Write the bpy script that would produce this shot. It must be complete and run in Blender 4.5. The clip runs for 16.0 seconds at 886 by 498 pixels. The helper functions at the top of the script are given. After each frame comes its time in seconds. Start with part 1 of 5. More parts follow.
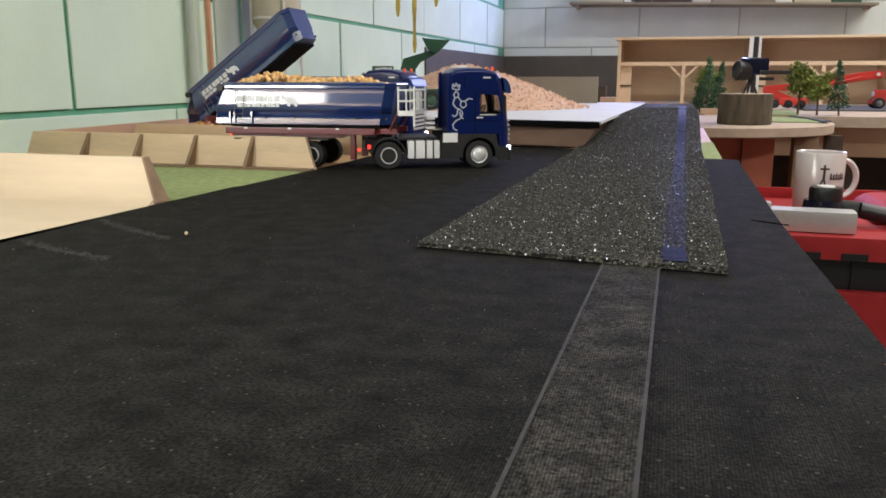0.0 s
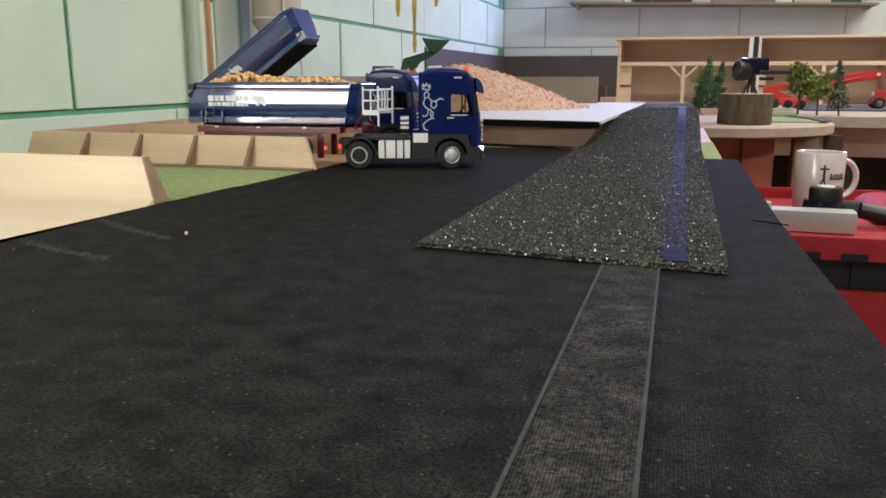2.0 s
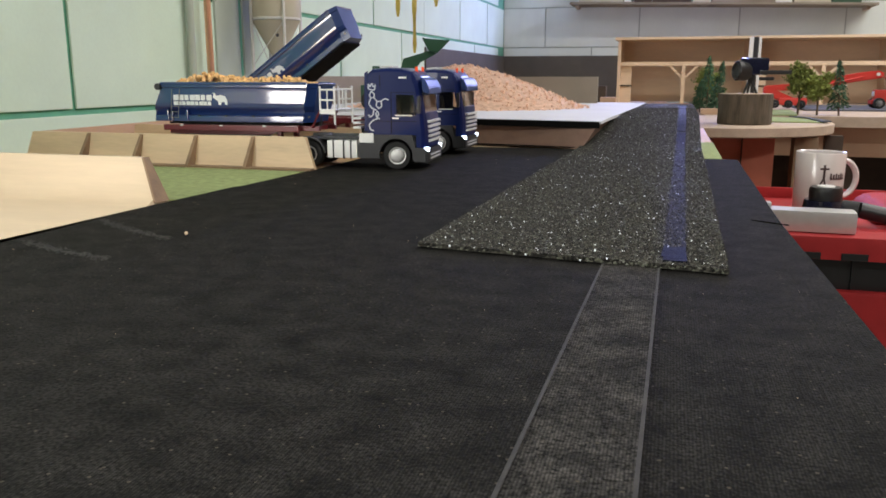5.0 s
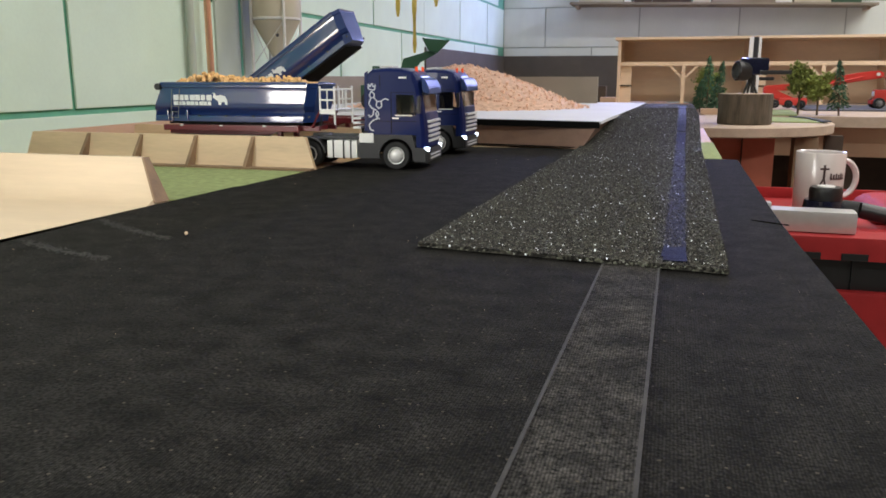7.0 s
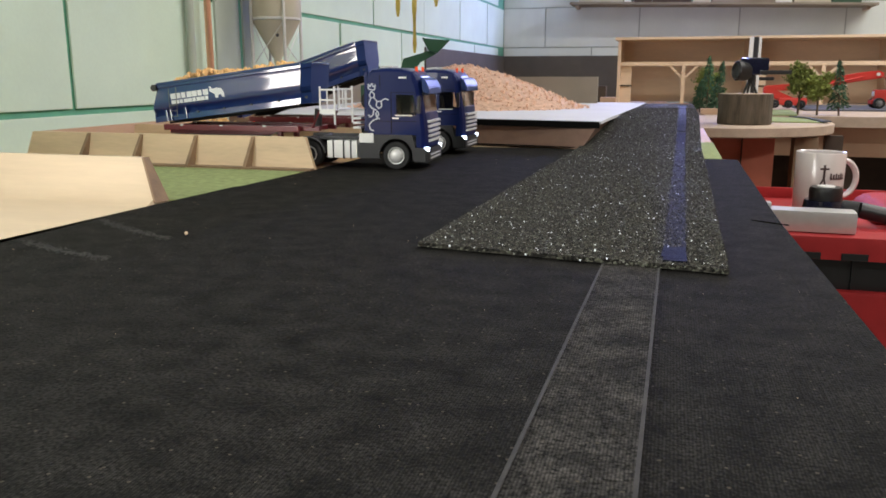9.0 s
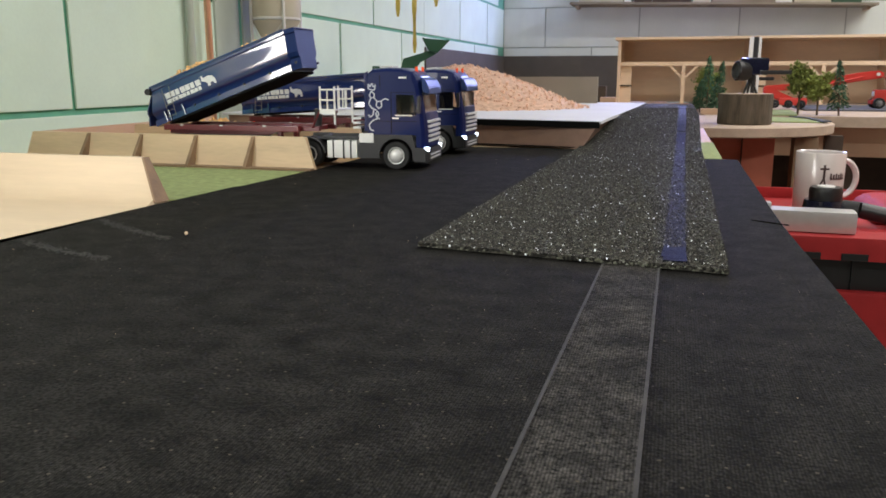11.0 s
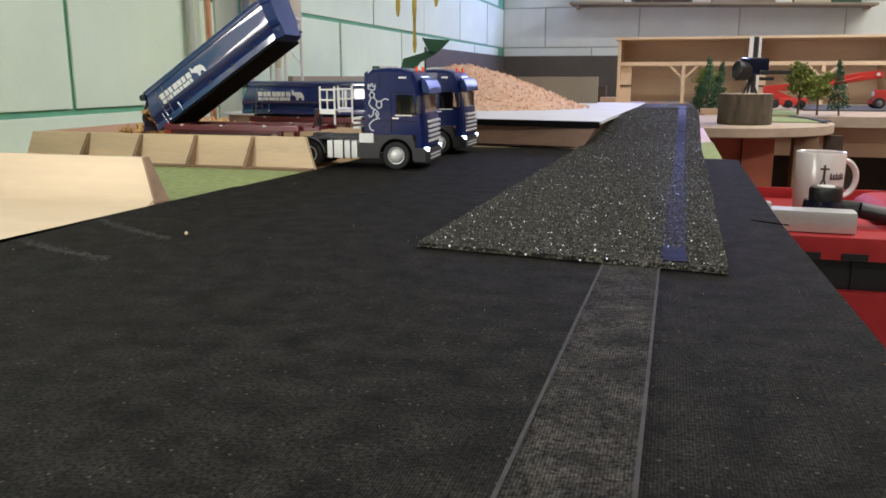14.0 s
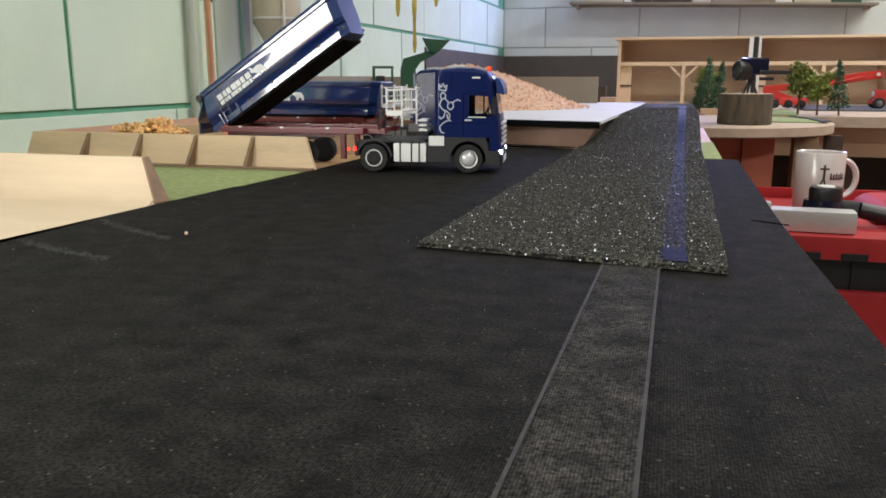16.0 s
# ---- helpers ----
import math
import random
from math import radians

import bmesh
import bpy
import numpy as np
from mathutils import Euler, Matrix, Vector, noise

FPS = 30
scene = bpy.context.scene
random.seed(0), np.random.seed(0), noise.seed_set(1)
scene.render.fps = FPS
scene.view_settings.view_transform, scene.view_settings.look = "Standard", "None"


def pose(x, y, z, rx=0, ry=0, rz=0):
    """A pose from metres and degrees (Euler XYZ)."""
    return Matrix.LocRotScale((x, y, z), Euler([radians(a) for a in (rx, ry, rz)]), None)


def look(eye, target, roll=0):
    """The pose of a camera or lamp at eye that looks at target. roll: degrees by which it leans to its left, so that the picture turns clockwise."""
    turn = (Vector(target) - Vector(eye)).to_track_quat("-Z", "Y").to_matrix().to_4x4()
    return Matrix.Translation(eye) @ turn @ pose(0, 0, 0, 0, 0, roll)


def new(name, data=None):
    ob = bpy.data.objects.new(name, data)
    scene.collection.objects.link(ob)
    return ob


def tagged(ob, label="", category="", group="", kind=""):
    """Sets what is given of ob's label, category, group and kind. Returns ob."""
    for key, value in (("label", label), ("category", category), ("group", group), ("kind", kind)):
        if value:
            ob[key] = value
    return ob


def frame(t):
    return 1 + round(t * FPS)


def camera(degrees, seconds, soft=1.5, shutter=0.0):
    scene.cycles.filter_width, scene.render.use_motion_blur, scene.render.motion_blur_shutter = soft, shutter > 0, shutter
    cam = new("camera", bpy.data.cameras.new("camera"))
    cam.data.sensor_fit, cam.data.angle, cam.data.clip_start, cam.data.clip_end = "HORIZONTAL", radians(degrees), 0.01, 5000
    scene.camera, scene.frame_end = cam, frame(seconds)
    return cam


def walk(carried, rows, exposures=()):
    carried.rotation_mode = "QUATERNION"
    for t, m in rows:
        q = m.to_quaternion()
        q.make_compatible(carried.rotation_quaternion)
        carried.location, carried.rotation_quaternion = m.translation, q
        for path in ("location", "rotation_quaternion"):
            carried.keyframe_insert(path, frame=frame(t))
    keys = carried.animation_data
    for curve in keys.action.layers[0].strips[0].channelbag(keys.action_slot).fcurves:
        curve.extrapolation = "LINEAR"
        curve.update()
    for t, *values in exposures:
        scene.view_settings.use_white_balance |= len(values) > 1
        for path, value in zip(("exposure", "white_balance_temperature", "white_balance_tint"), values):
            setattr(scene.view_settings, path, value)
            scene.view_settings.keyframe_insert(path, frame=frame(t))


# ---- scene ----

# ---- camera ----
cam = camera(58.02, 16.0, soft=1.7)
EYE = pose(0, 0, 0.108, 77.83, 0, 15.7)
walk(cam, [(0, EYE), (16, EYE)], exposures=[(0, 0.05, 6500, 10), (16, 0.05, 6500, 10)])

# ---- world and lamps ----
world = bpy.data.worlds.new("world")
scene.world = world
world.use_nodes = True
world.node_tree.nodes["Background"].inputs[0].default_value = (0.10, 0.14, 0.25, 1)
world.node_tree.nodes["Background"].inputs[1].default_value = 0.3


def lamp(name, m, sx, sy, power, colour):
    d = bpy.data.lights.new(name, "AREA")
    d.shape, d.size, d.size_y, d.energy, d.color = "RECTANGLE", sx, sy, power, colour
    ob = new(name, d)
    ob.matrix_world = m
    return ob


lamp("ceiling_light_near", pose(0.75, -0.55, 1.515), 1.2, 0.15, 28, (0.97, 0.955, 0.90))
lamp("ceiling_light_middle", pose(0.90, 1.3, 1.515), 1.2, 0.15, 20, (0.97, 0.94, 0.89))
# Added fill, out of view, to brighten the sheds and the far wall.
lamp("ceiling_fill_far", pose(1.65, 2.8, 1.515), 1.2, 0.15, 46, (0.97, 0.94, 0.89))
lamp("window_light_left", look((-0.856, -0.365, 0.335), (0.5, -0.365, 0.335)), 0.97, 0.66, 25, (1.0, 0.985, 0.965))
lamp("window_light_far", look((-0.05, 4.27, 0.80), (-0.9, 2.9, 0.3)), 0.8, 0.5, 32, (0.42, 0.46, 1.0))


# ---- materials ----
def material(name, base, rough=0.6, metal=0.0, vary=0.12, scale=40.0, bump=0.15, fine=400.0, spread=0.0, coat=0.0, emit=0.0, stretch=(1, 1, 1), spec=0.5):
    """A surface with a coarse stain, a fine grain and relief; spread varies alike pieces."""
    m = bpy.data.materials.new(name)
    m.use_nodes = True
    nt = m.node_tree
    b = nt.nodes["Principled BSDF"]
    tc = nt.nodes.new("ShaderNodeTexCoord")
    mp = nt.nodes.new("ShaderNodeMapping")
    mp.inputs["Scale"].default_value = stretch
    nt.links.new(tc.outputs["Object"], mp.inputs[0])
    n1, n2 = nt.nodes.new("ShaderNodeTexNoise"), nt.nodes.new("ShaderNodeTexNoise")
    n1.inputs["Scale"].default_value, n2.inputs["Scale"].default_value = scale, fine
    n1.inputs["Detail"].default_value, n2.inputs["Detail"].default_value = 5, 3
    for n in (n1, n2):
        nt.links.new(mp.outputs[0], n.inputs["Vector"])
    add = nt.nodes.new("ShaderNodeMath")
    add.operation = "MULTIPLY_ADD"
    add.inputs[1].default_value = 0.4
    nt.links.new(n2.outputs[0], add.inputs[0])
    nt.links.new(n1.outputs[0], add.inputs[2])
    ramp = nt.nodes.new("ShaderNodeMapRange")
    ramp.inputs["From Min"].default_value, ramp.inputs["From Max"].default_value = 0.4, 1.0
    ramp.inputs["To Min"].default_value, ramp.inputs["To Max"].default_value = 1 - vary, 1 + vary
    nt.links.new(add.outputs[0], ramp.inputs["Value"])
    value = ramp.outputs[0]
    if spread:
        geo, info = nt.nodes.new("ShaderNodeNewGeometry"), nt.nodes.new("ShaderNodeObjectInfo")
        s = nt.nodes.new("ShaderNodeMath")
        s.operation = "ADD"
        nt.links.new(geo.outputs["Random Per Island"], s.inputs[0])
        nt.links.new(info.outputs["Random"], s.inputs[1])
        r = nt.nodes.new("ShaderNodeMapRange")
        r.inputs["From Max"].default_value = 2.0
        r.inputs["To Min"].default_value, r.inputs["To Max"].default_value = 1 - spread, 1 + spread
        nt.links.new(s.outputs[0], r.inputs["Value"])
        k = nt.nodes.new("ShaderNodeMath")
        k.operation = "MULTIPLY"
        nt.links.new(value, k.inputs[0])
        nt.links.new(r.outputs[0], k.inputs[1])
        value = k.outputs[0]
    mix = nt.nodes.new("ShaderNodeVectorMath")
    mix.operation = "SCALE"
    mix.inputs[0].default_value = base
    nt.links.new(value, mix.inputs["Scale"])
    nt.links.new(mix.outputs[0], b.inputs["Base Color"])
    b.inputs["Roughness"].default_value, b.inputs["Metallic"].default_value = rough, metal
    b.inputs["Coat Weight"].default_value = coat
    b.inputs["Coat Roughness"].default_value = 0.06
    b.inputs["Specular IOR Level"].default_value = spec
    if emit:
        b.inputs["Emission Color"].default_value = (*base, 1)
        b.inputs["Emission Strength"].default_value = emit
    if bump:
        bm_ = nt.nodes.new("ShaderNodeBump")
        bm_.inputs["Strength"].default_value, bm_.inputs["Distance"].default_value = bump, 0.001
        nt.links.new(add.outputs[0], bm_.inputs["Height"])
        nt.links.new(bm_.outputs[0], b.inputs["Normal"])
    return m


WALL = material("pale_mint_block_paint", (0.60, 0.735, 0.615), 0.75, vary=0.06, scale=9, bump=0.08, fine=180, spread=0.05)
WALL_FAR = material("pale_grey_block_paint", (0.61, 0.65, 0.62), 0.75, vary=0.08, scale=7, bump=0.08, fine=180, spread=0.05)
JOINT = material("green_joint_paint", (0.13, 0.38, 0.25), 0.8, vary=0.2, scale=30)
GREYBROWN = material("grey_brown_board", (0.24, 0.20, 0.155), 0.75, vary=0.15, scale=10)
PLINTH = material("dark_plinth_board", (0.075, 0.065, 0.055), 0.7, vary=0.15, scale=12)
CONCRETE = material("grey_concrete", (0.30, 0.29, 0.27), 0.85, vary=0.2, scale=6)
CEILING = material("white_ceiling_paint", (0.7, 0.7, 0.68), 0.8, vary=0.05, scale=8)
CLOTH_EDGE = material("chalky_lap_edge", (0.021, 0.0198, 0.018), 0.8, vary=0.6, scale=120)
CHALK = material("chalk_scuff", (0.026, 0.025, 0.0225), 0.95, vary=0.9, scale=90)
PLY = material("birch_plywood", (0.58, 0.46, 0.32), 0.55, vary=0.10, scale=18, bump=0.1, fine=160, stretch=(0.25, 1, 3))
PLY_B = material("birch_plywood_shaded_grain", (0.62, 0.46, 0.29), 0.6, vary=0.16, scale=30, bump=0.1, fine=220, stretch=(0.3, 1, 2))
PLY_EDGE = material("plywood_cut_edge", (0.22, 0.14, 0.08), 0.7, vary=0.25, scale=60)
PINE = material("planed_pine", (0.52, 0.33, 0.17), 0.6, vary=0.15, scale=20, fine=150, stretch=(0.2, 1, 1))
BROWN = material("brown_hardboard", (0.50, 0.33, 0.22), 0.7, vary=0.12, scale=8)
GRASS = material("grass_mat", (0.25, 0.30, 0.12), 0.95, vary=0.35, scale=120, bump=0.9, fine=900)
CARD = material("brown_cardboard", (0.25, 0.155, 0.115), 0.85, vary=0.15, scale=40)
WHITE_TOP = material("white_sheet", (0.62, 0.62, 0.66), 0.6, vary=0.08, scale=12)
GRAIN = material("wood_pellet_pile", (0.66, 0.43, 0.315), 0.85, vary=0.3, scale=110, bump=1.0, fine=500, spread=0.25)
POTATO = material("potatoes", (0.72, 0.44, 0.18), 0.6, vary=0.35, scale=90, fine=500, spread=0.5)
BLUE = material("dark_blue_paint", (0.008, 0.028, 0.15), 0.40, vary=0.05, scale=20, bump=0.0, coat=1.0, spec=0.25)
BLUE_CAB = material("dark_blue_cab_paint", (0.003, 0.010, 0.068), 0.35, vary=0.05, scale=20, bump=0.0, coat=0.28, spec=0.15)
RED_CHASSIS = material("wine_red_chassis_paint", (0.13, 0.012, 0.017), 0.35, vary=0.1, scale=30, bump=0.05, coat=0.3)
DARK = material("dark_grey_plastic", (0.015, 0.015, 0.016), 0.5, vary=0.1, scale=60, bump=0.05)
GREYPL = material("mid_grey_plastic", (0.16, 0.155, 0.15), 0.5, vary=0.1, scale=60, bump=0.05)
RUBBER = material("tyre_rubber", (0.012, 0.012, 0.012), 0.8, vary=0.2, scale=80)
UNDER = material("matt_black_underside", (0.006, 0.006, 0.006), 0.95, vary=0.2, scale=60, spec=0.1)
RUBBER_D = material("cut_shadow_thread", (0.002, 0.002, 0.002), 1.0, vary=0.2, scale=80, spec=0.0)
SILVER = material("silver_paint", (0.62, 0.62, 0.61), 0.42, metal=0.35, vary=0.06, scale=60, bump=0.03)
WHITEPL = material("white_plastic", (0.72, 0.72, 0.70), 0.4, vary=0.05, scale=60, bump=0.02)
DECAL = material("white_decal_film", (0.75, 0.76, 0.78), 0.45, vary=0.06, scale=80, bump=0.0)
DECAL_G = material("silver_decal_film", (0.42, 0.45, 0.52), 0.4, vary=0.1, scale=80, bump=0.0)
HEADLIGHT = material("headlight_glow", (0.70, 0.82, 1.0), 0.2, vary=0, emit=7, bump=0)
TAILLIGHT = material("tail_light_glow", (1.0, 0.03, 0.02), 0.3, vary=0, emit=2.5, bump=0)
BEACON = material("orange_red_beacon", (0.75, 0.08, 0.02), 0.25, vary=0, emit=0.25, bump=0)
COPPER = material("copper_pipe", (0.86, 0.50, 0.34), 0.34, metal=1.0, vary=0.12, scale=40)
STEEL = material("galvanised_steel", (0.62, 0.62, 0.60), 0.4, metal=0.25, vary=0.12, scale=50)
SILO = material("cream_grey_silo", (0.48, 0.44, 0.34), 0.6, vary=0.1, scale=20)
YELLOW = material("yellow_sticky_paper", (0.62, 0.50, 0.12), 0.45, vary=0.2, scale=40)
GREEN_M = material("machine_green_paint", (0.014, 0.062, 0.028), 0.4, vary=0.1, scale=40, coat=0.3)
RED_M = material("machine_red_paint", (0.55, 0.035, 0.025), 0.4, vary=0.1, scale=30, coat=0.2)
BARK = material("dark_bark", (0.085, 0.065, 0.045), 0.95, vary=0.6, scale=70, bump=1.0, fine=300, stretch=(1, 1, 0.15))
SAWN = material("sawn_log_end", (0.50, 0.38, 0.25), 0.8, vary=0.2, scale=40)
CONIFER = material("conifer_needles", (0.045, 0.105, 0.055), 0.9, vary=0.4, scale=120, spread=0.5)
LEAF = material("light_green_foliage", (0.17, 0.20, 0.045), 0.9, vary=0.4, scale=120, spread=0.45)
TRUNK = material("twig_brown", (0.10, 0.065, 0.04), 0.9, vary=0.3, scale=90)
CRATE = material("red_crate_plastic", (0.36, 0.022, 0.024), 0.6, vary=0.12, scale=30, bump=0.05, spec=0.3)
BLACKPL = material("black_plastic", (0.012, 0.012, 0.013), 0.4, vary=0.1, scale=60)
CERAMIC = material("white_glazed_ceramic", (0.56, 0.51, 0.49), 0.2, vary=0.03, scale=30, bump=0.0, coat=0.5)
PRINT = material("dark_mug_print", (0.05, 0.03, 0.03), 0.4, vary=0.1, scale=60)
ALU = material("brushed_aluminium", (0.62, 0.62, 0.61), 0.38, metal=0.55, vary=0.06, scale=80)
DARKWOOD = material("dark_stained_timber", (0.06, 0.04, 0.028), 0.8, vary=0.3, scale=20)
REDWOOD = material("red_brown_stained_board", (0.50, 0.16, 0.10), 0.7, vary=0.2, scale=20)
BLUE_FLAT = material("dark_blue_board_paint", (0.008, 0.028, 0.115), 0.5, vary=0.05, scale=20, bump=0.0, coat=0.15, spec=0.25)
TAPE = material("dark_blue_tape", (0.0010, 0.0014, 0.0065), 0.55, vary=0.7, scale=160, bump=0.5, fine=700, spec=0.02)
GREYWALL = material("grey_wall_paint", (0.40, 0.45, 0.39), 0.7, vary=0.08, scale=12)
BOARD = material("pale_chipboard", (0.44, 0.34, 0.26), 0.75, vary=0.2, scale=25)
BLUEBLACK = material("glossy_blue_black_plastic", (0.006, 0.008, 0.024), 0.2, vary=0.05, scale=40, coat=0.5)
WALL_GREY = material("grey_joint_paint", (0.36, 0.40, 0.38), 0.8, vary=0.2, scale=30)
SHED_BOARD = material("pale_shed_plywood", (0.66, 0.50, 0.37), 0.7, vary=0.14, scale=9, fine=120, stretch=(0.3, 1, 1.6))
SHED_PINE = material("pale_shed_lath", (0.70, 0.52, 0.36), 0.6, vary=0.12, scale=20, fine=150, stretch=(0.2, 1, 1))
ROADGREY = material("grey_road_sheet", (0.07, 0.075, 0.095), 0.7, vary=0.2, scale=30)
BLUE.node_tree.nodes["Principled BSDF"].inputs["Coat IOR"].default_value = 2.1
GLASS = bpy.data.materials.new("clear_glass")
GLASS.use_nodes = True
g = GLASS.node_tree.nodes["Principled BSDF"]
g.inputs["Base Color"].default_value, g.inputs["Roughness"].default_value = (0.75, 0.8, 0.8, 1), 0.03
g.inputs["Transmission Weight"].default_value, g.inputs["IOR"].default_value = 1.0, 1.1
TINT = bpy.data.materials.new("smoked_cab_glass")
TINT.use_nodes = True
g = TINT.node_tree.nodes["Principled BSDF"]
g.inputs["Base Color"].default_value, g.inputs["Roughness"].default_value = (0.72, 0.70, 0.66, 1), 0.04
g.inputs["Transmission Weight"].default_value, g.inputs["IOR"].default_value = 1.0, 1.35
PANE = material("window_pane_dusk", (0.30, 0.38, 1.0), 0.1, vary=0, emit=1.5, bump=0)
PANE_DAY = material("window_pane_day", (1.0, 0.98, 0.96), 0.1, vary=0, emit=10.0, bump=0)


def mat_granules():
    """Rubber granulate: dark crumbs, with a few glints painted as near-white dots."""
    m = material("rubber_granulate", (0.04, 0.038, 0.036), 0.6, vary=0.4, scale=50, bump=0)
    nt = m.node_tree
    b = nt.nodes["Principled BSDF"]
    tc = nt.nodes.new("ShaderNodeTexCoord")
    v = nt.nodes.new("ShaderNodeTexVoronoi")
    v.inputs["Scale"].default_value = 620
    nt.links.new(tc.outputs["Object"], v.inputs["Vector"])
    sep = nt.nodes.new("ShaderNodeSeparateColor")
    nt.links.new(v.outputs["Color"], sep.inputs[0])
    col = nt.nodes.new("ShaderNodeValToRGB")
    e = col.color_ramp.elements
    e[0].position, e[0].color = 0.0, (0.005, 0.0048, 0.004, 1)
    e[1].position, e[1].color = 0.50, (0.020, 0.0190, 0.0150, 1)
    for p, c in ((0.75, (0.045, 0.043, 0.033)), (0.92, (0.085, 0.090, 0.066)), (1.0, (0.14, 0.14, 0.12))):
        x = e.new(p)
        x.color = (*c, 1)
    nt.links.new(sep.outputs[0], col.inputs[0])
    v2 = nt.nodes.new("ShaderNodeTexVoronoi")
    v2.inputs["Scale"].default_value = 300
    nt.links.new(tc.outputs["Object"], v2.inputs["Vector"])
    sep2 = nt.nodes.new("ShaderNodeSeparateColor")
    nt.links.new(v2.outputs["Color"], sep2.inputs[0])
    dot = nt.nodes.new("ShaderNodeMath")
    dot.operation, dot.inputs[1].default_value = "LESS_THAN", 0.22
    nt.links.new(v2.outputs["Distance"], dot.inputs[0])
    rare = nt.nodes.new("ShaderNodeMath")
    rare.operation, rare.inputs[1].default_value = "GREATER_THAN", 0.945
    nt.links.new(sep2.outputs[0], rare.inputs[0])
    both = nt.nodes.new("ShaderNodeMath")
    both.operation = "MULTIPLY"
    nt.links.new(dot.outputs[0], both.inputs[0])
    nt.links.new(rare.outputs[0], both.inputs[1])
    glint = nt.nodes.new("ShaderNodeMix")
    glint.data_type = "RGBA"
    nt.links.new(both.outputs[0], glint.inputs["Factor"])
    nt.links.new(col.outputs[0], glint.inputs["A"])
    glint.inputs["B"].default_value = (0.72, 0.78, 0.80, 1)
    nt.links.new(glint.outputs["Result"], b.inputs["Base Color"])
    rough = nt.nodes.new("ShaderNodeMapRange")
    rough.inputs["From Min"].default_value, rough.inputs["From Max"].default_value = 0.75, 1.0
    rough.inputs["To Min"].default_value, rough.inputs["To Max"].default_value = 0.85, 0.35
    b.inputs["Specular IOR Level"].default_value = 0.15
    nt.links.new(sep.outputs[1], rough.inputs["Value"])
    nt.links.new(rough.outputs[0], b.inputs["Roughness"])
    bump = nt.nodes.new("ShaderNodeBump")
    bump.invert = True
    bump.inputs["Strength"].default_value, bump.inputs["Distance"].default_value = 1.0, 0.0015
    nt.links.new(v.outputs["Distance"], bump.inputs["Height"])
    nt.links.new(bump.outputs[0], b.inputs["Normal"])
    return m




def mat_cloth(name, base, specks, rib):
    """Woven ground cloth: fine ribs, smudges and pale dust specks."""
    m = material(name, base, 0.85, vary=0.8, scale=75, bump=0, spec=0.075, fine=260, stretch=(0.7, 0.8, 1.0))
    nt = m.node_tree
    b = nt.nodes["Principled BSDF"]
    shade = b.inputs["Base Color"].links[0].from_socket
    tc = nt.nodes.new("ShaderNodeTexCoord")
    wave = nt.nodes.new("ShaderNodeTexWave")
    wave.inputs["Scale"].default_value, wave.inputs["Distortion"].default_value, wave.inputs["Detail"].default_value = 285, 1.6, 2
    nt.links.new(tc.outputs["Object"], wave.inputs["Vector"])
    thread = nt.nodes.new("ShaderNodeTexNoise")
    thread.inputs["Scale"].default_value, thread.inputs["Detail"].default_value = 680, 5
    nt.links.new(tc.outputs["Object"], thread.inputs["Vector"])
    amp = nt.nodes.new("ShaderNodeMapRange")
    amp.inputs["To Min"].default_value, amp.inputs["To Max"].default_value = 1 - rib, 1 + rib
    nt.links.new(wave.outputs["Fac"], amp.inputs["Value"])
    amp2 = nt.nodes.new("ShaderNodeMapRange")
    amp2.inputs["From Min"].default_value, amp2.inputs["From Max"].default_value = 0.25, 0.75
    amp2.inputs["To Min"].default_value, amp2.inputs["To Max"].default_value = -0.2, 2.3
    nt.links.new(thread.outputs[0], amp2.inputs["Value"])
    mul = nt.nodes.new("ShaderNodeMath")
    mul.operation = "MULTIPLY"
    nt.links.new(amp.outputs[0], mul.inputs[0])
    nt.links.new(amp2.outputs[0], mul.inputs[1])
    sc = nt.nodes.new("ShaderNodeVectorMath")
    sc.operation = "SCALE"
    nt.links.new(shade, sc.inputs[0])
    nt.links.new(mul.outputs[0], sc.inputs["Scale"])
    v = nt.nodes.new("ShaderNodeTexVoronoi")
    v.inputs["Scale"].default_value = 330
    nt.links.new(tc.outputs["Object"], v.inputs["Vector"])
    sep = nt.nodes.new("ShaderNodeSeparateColor")
    nt.links.new(v.outputs["Color"], sep.inputs[0])
    near = nt.nodes.new("ShaderNodeMath")
    near.operation, near.inputs[1].default_value = "LESS_THAN", 0.20
    nt.links.new(v.outputs["Distance"], near.inputs[0])
    rare = nt.nodes.new("ShaderNodeMath")
    rare.operation, rare.inputs[1].default_value = "GREATER_THAN", 1 - specks
    nt.links.new(sep.outputs[0], rare.inputs[0])
    both = nt.nodes.new("ShaderNodeMath")
    both.operation = "MULTIPLY"
    nt.links.new(near.outputs[0], both.inputs[0])
    nt.links.new(rare.outputs[0], both.inputs[1])
    mix = nt.nodes.new("ShaderNodeMix")
    mix.data_type = "RGBA"
    nt.links.new(both.outputs[0], mix.inputs["Factor"])
    nt.links.new(sc.outputs[0], mix.inputs["A"])
    mix.inputs["B"].default_value = (0.052, 0.046, 0.036, 1)
    nt.links.new(mix.outputs["Result"], b.inputs["Base Color"])
    bump = nt.nodes.new("ShaderNodeBump")
    bump.inputs["Strength"].default_value, bump.inputs["Distance"].default_value = 0.6, 0.0006
    nt.links.new(thread.outputs[0], bump.inputs["Height"])
    nt.links.new(bump.outputs[0], b.inputs["Normal"])
    return m


CLOTH = mat_cloth("black_ground_cloth", (0.0102, 0.0095, 0.0085), 0.16, 0.34)
CLOTH_LAP = mat_cloth("worn_cloth_lap", (0.0225, 0.0210, 0.0188), 0.16, 0.34)
GRANULES = mat_granules()


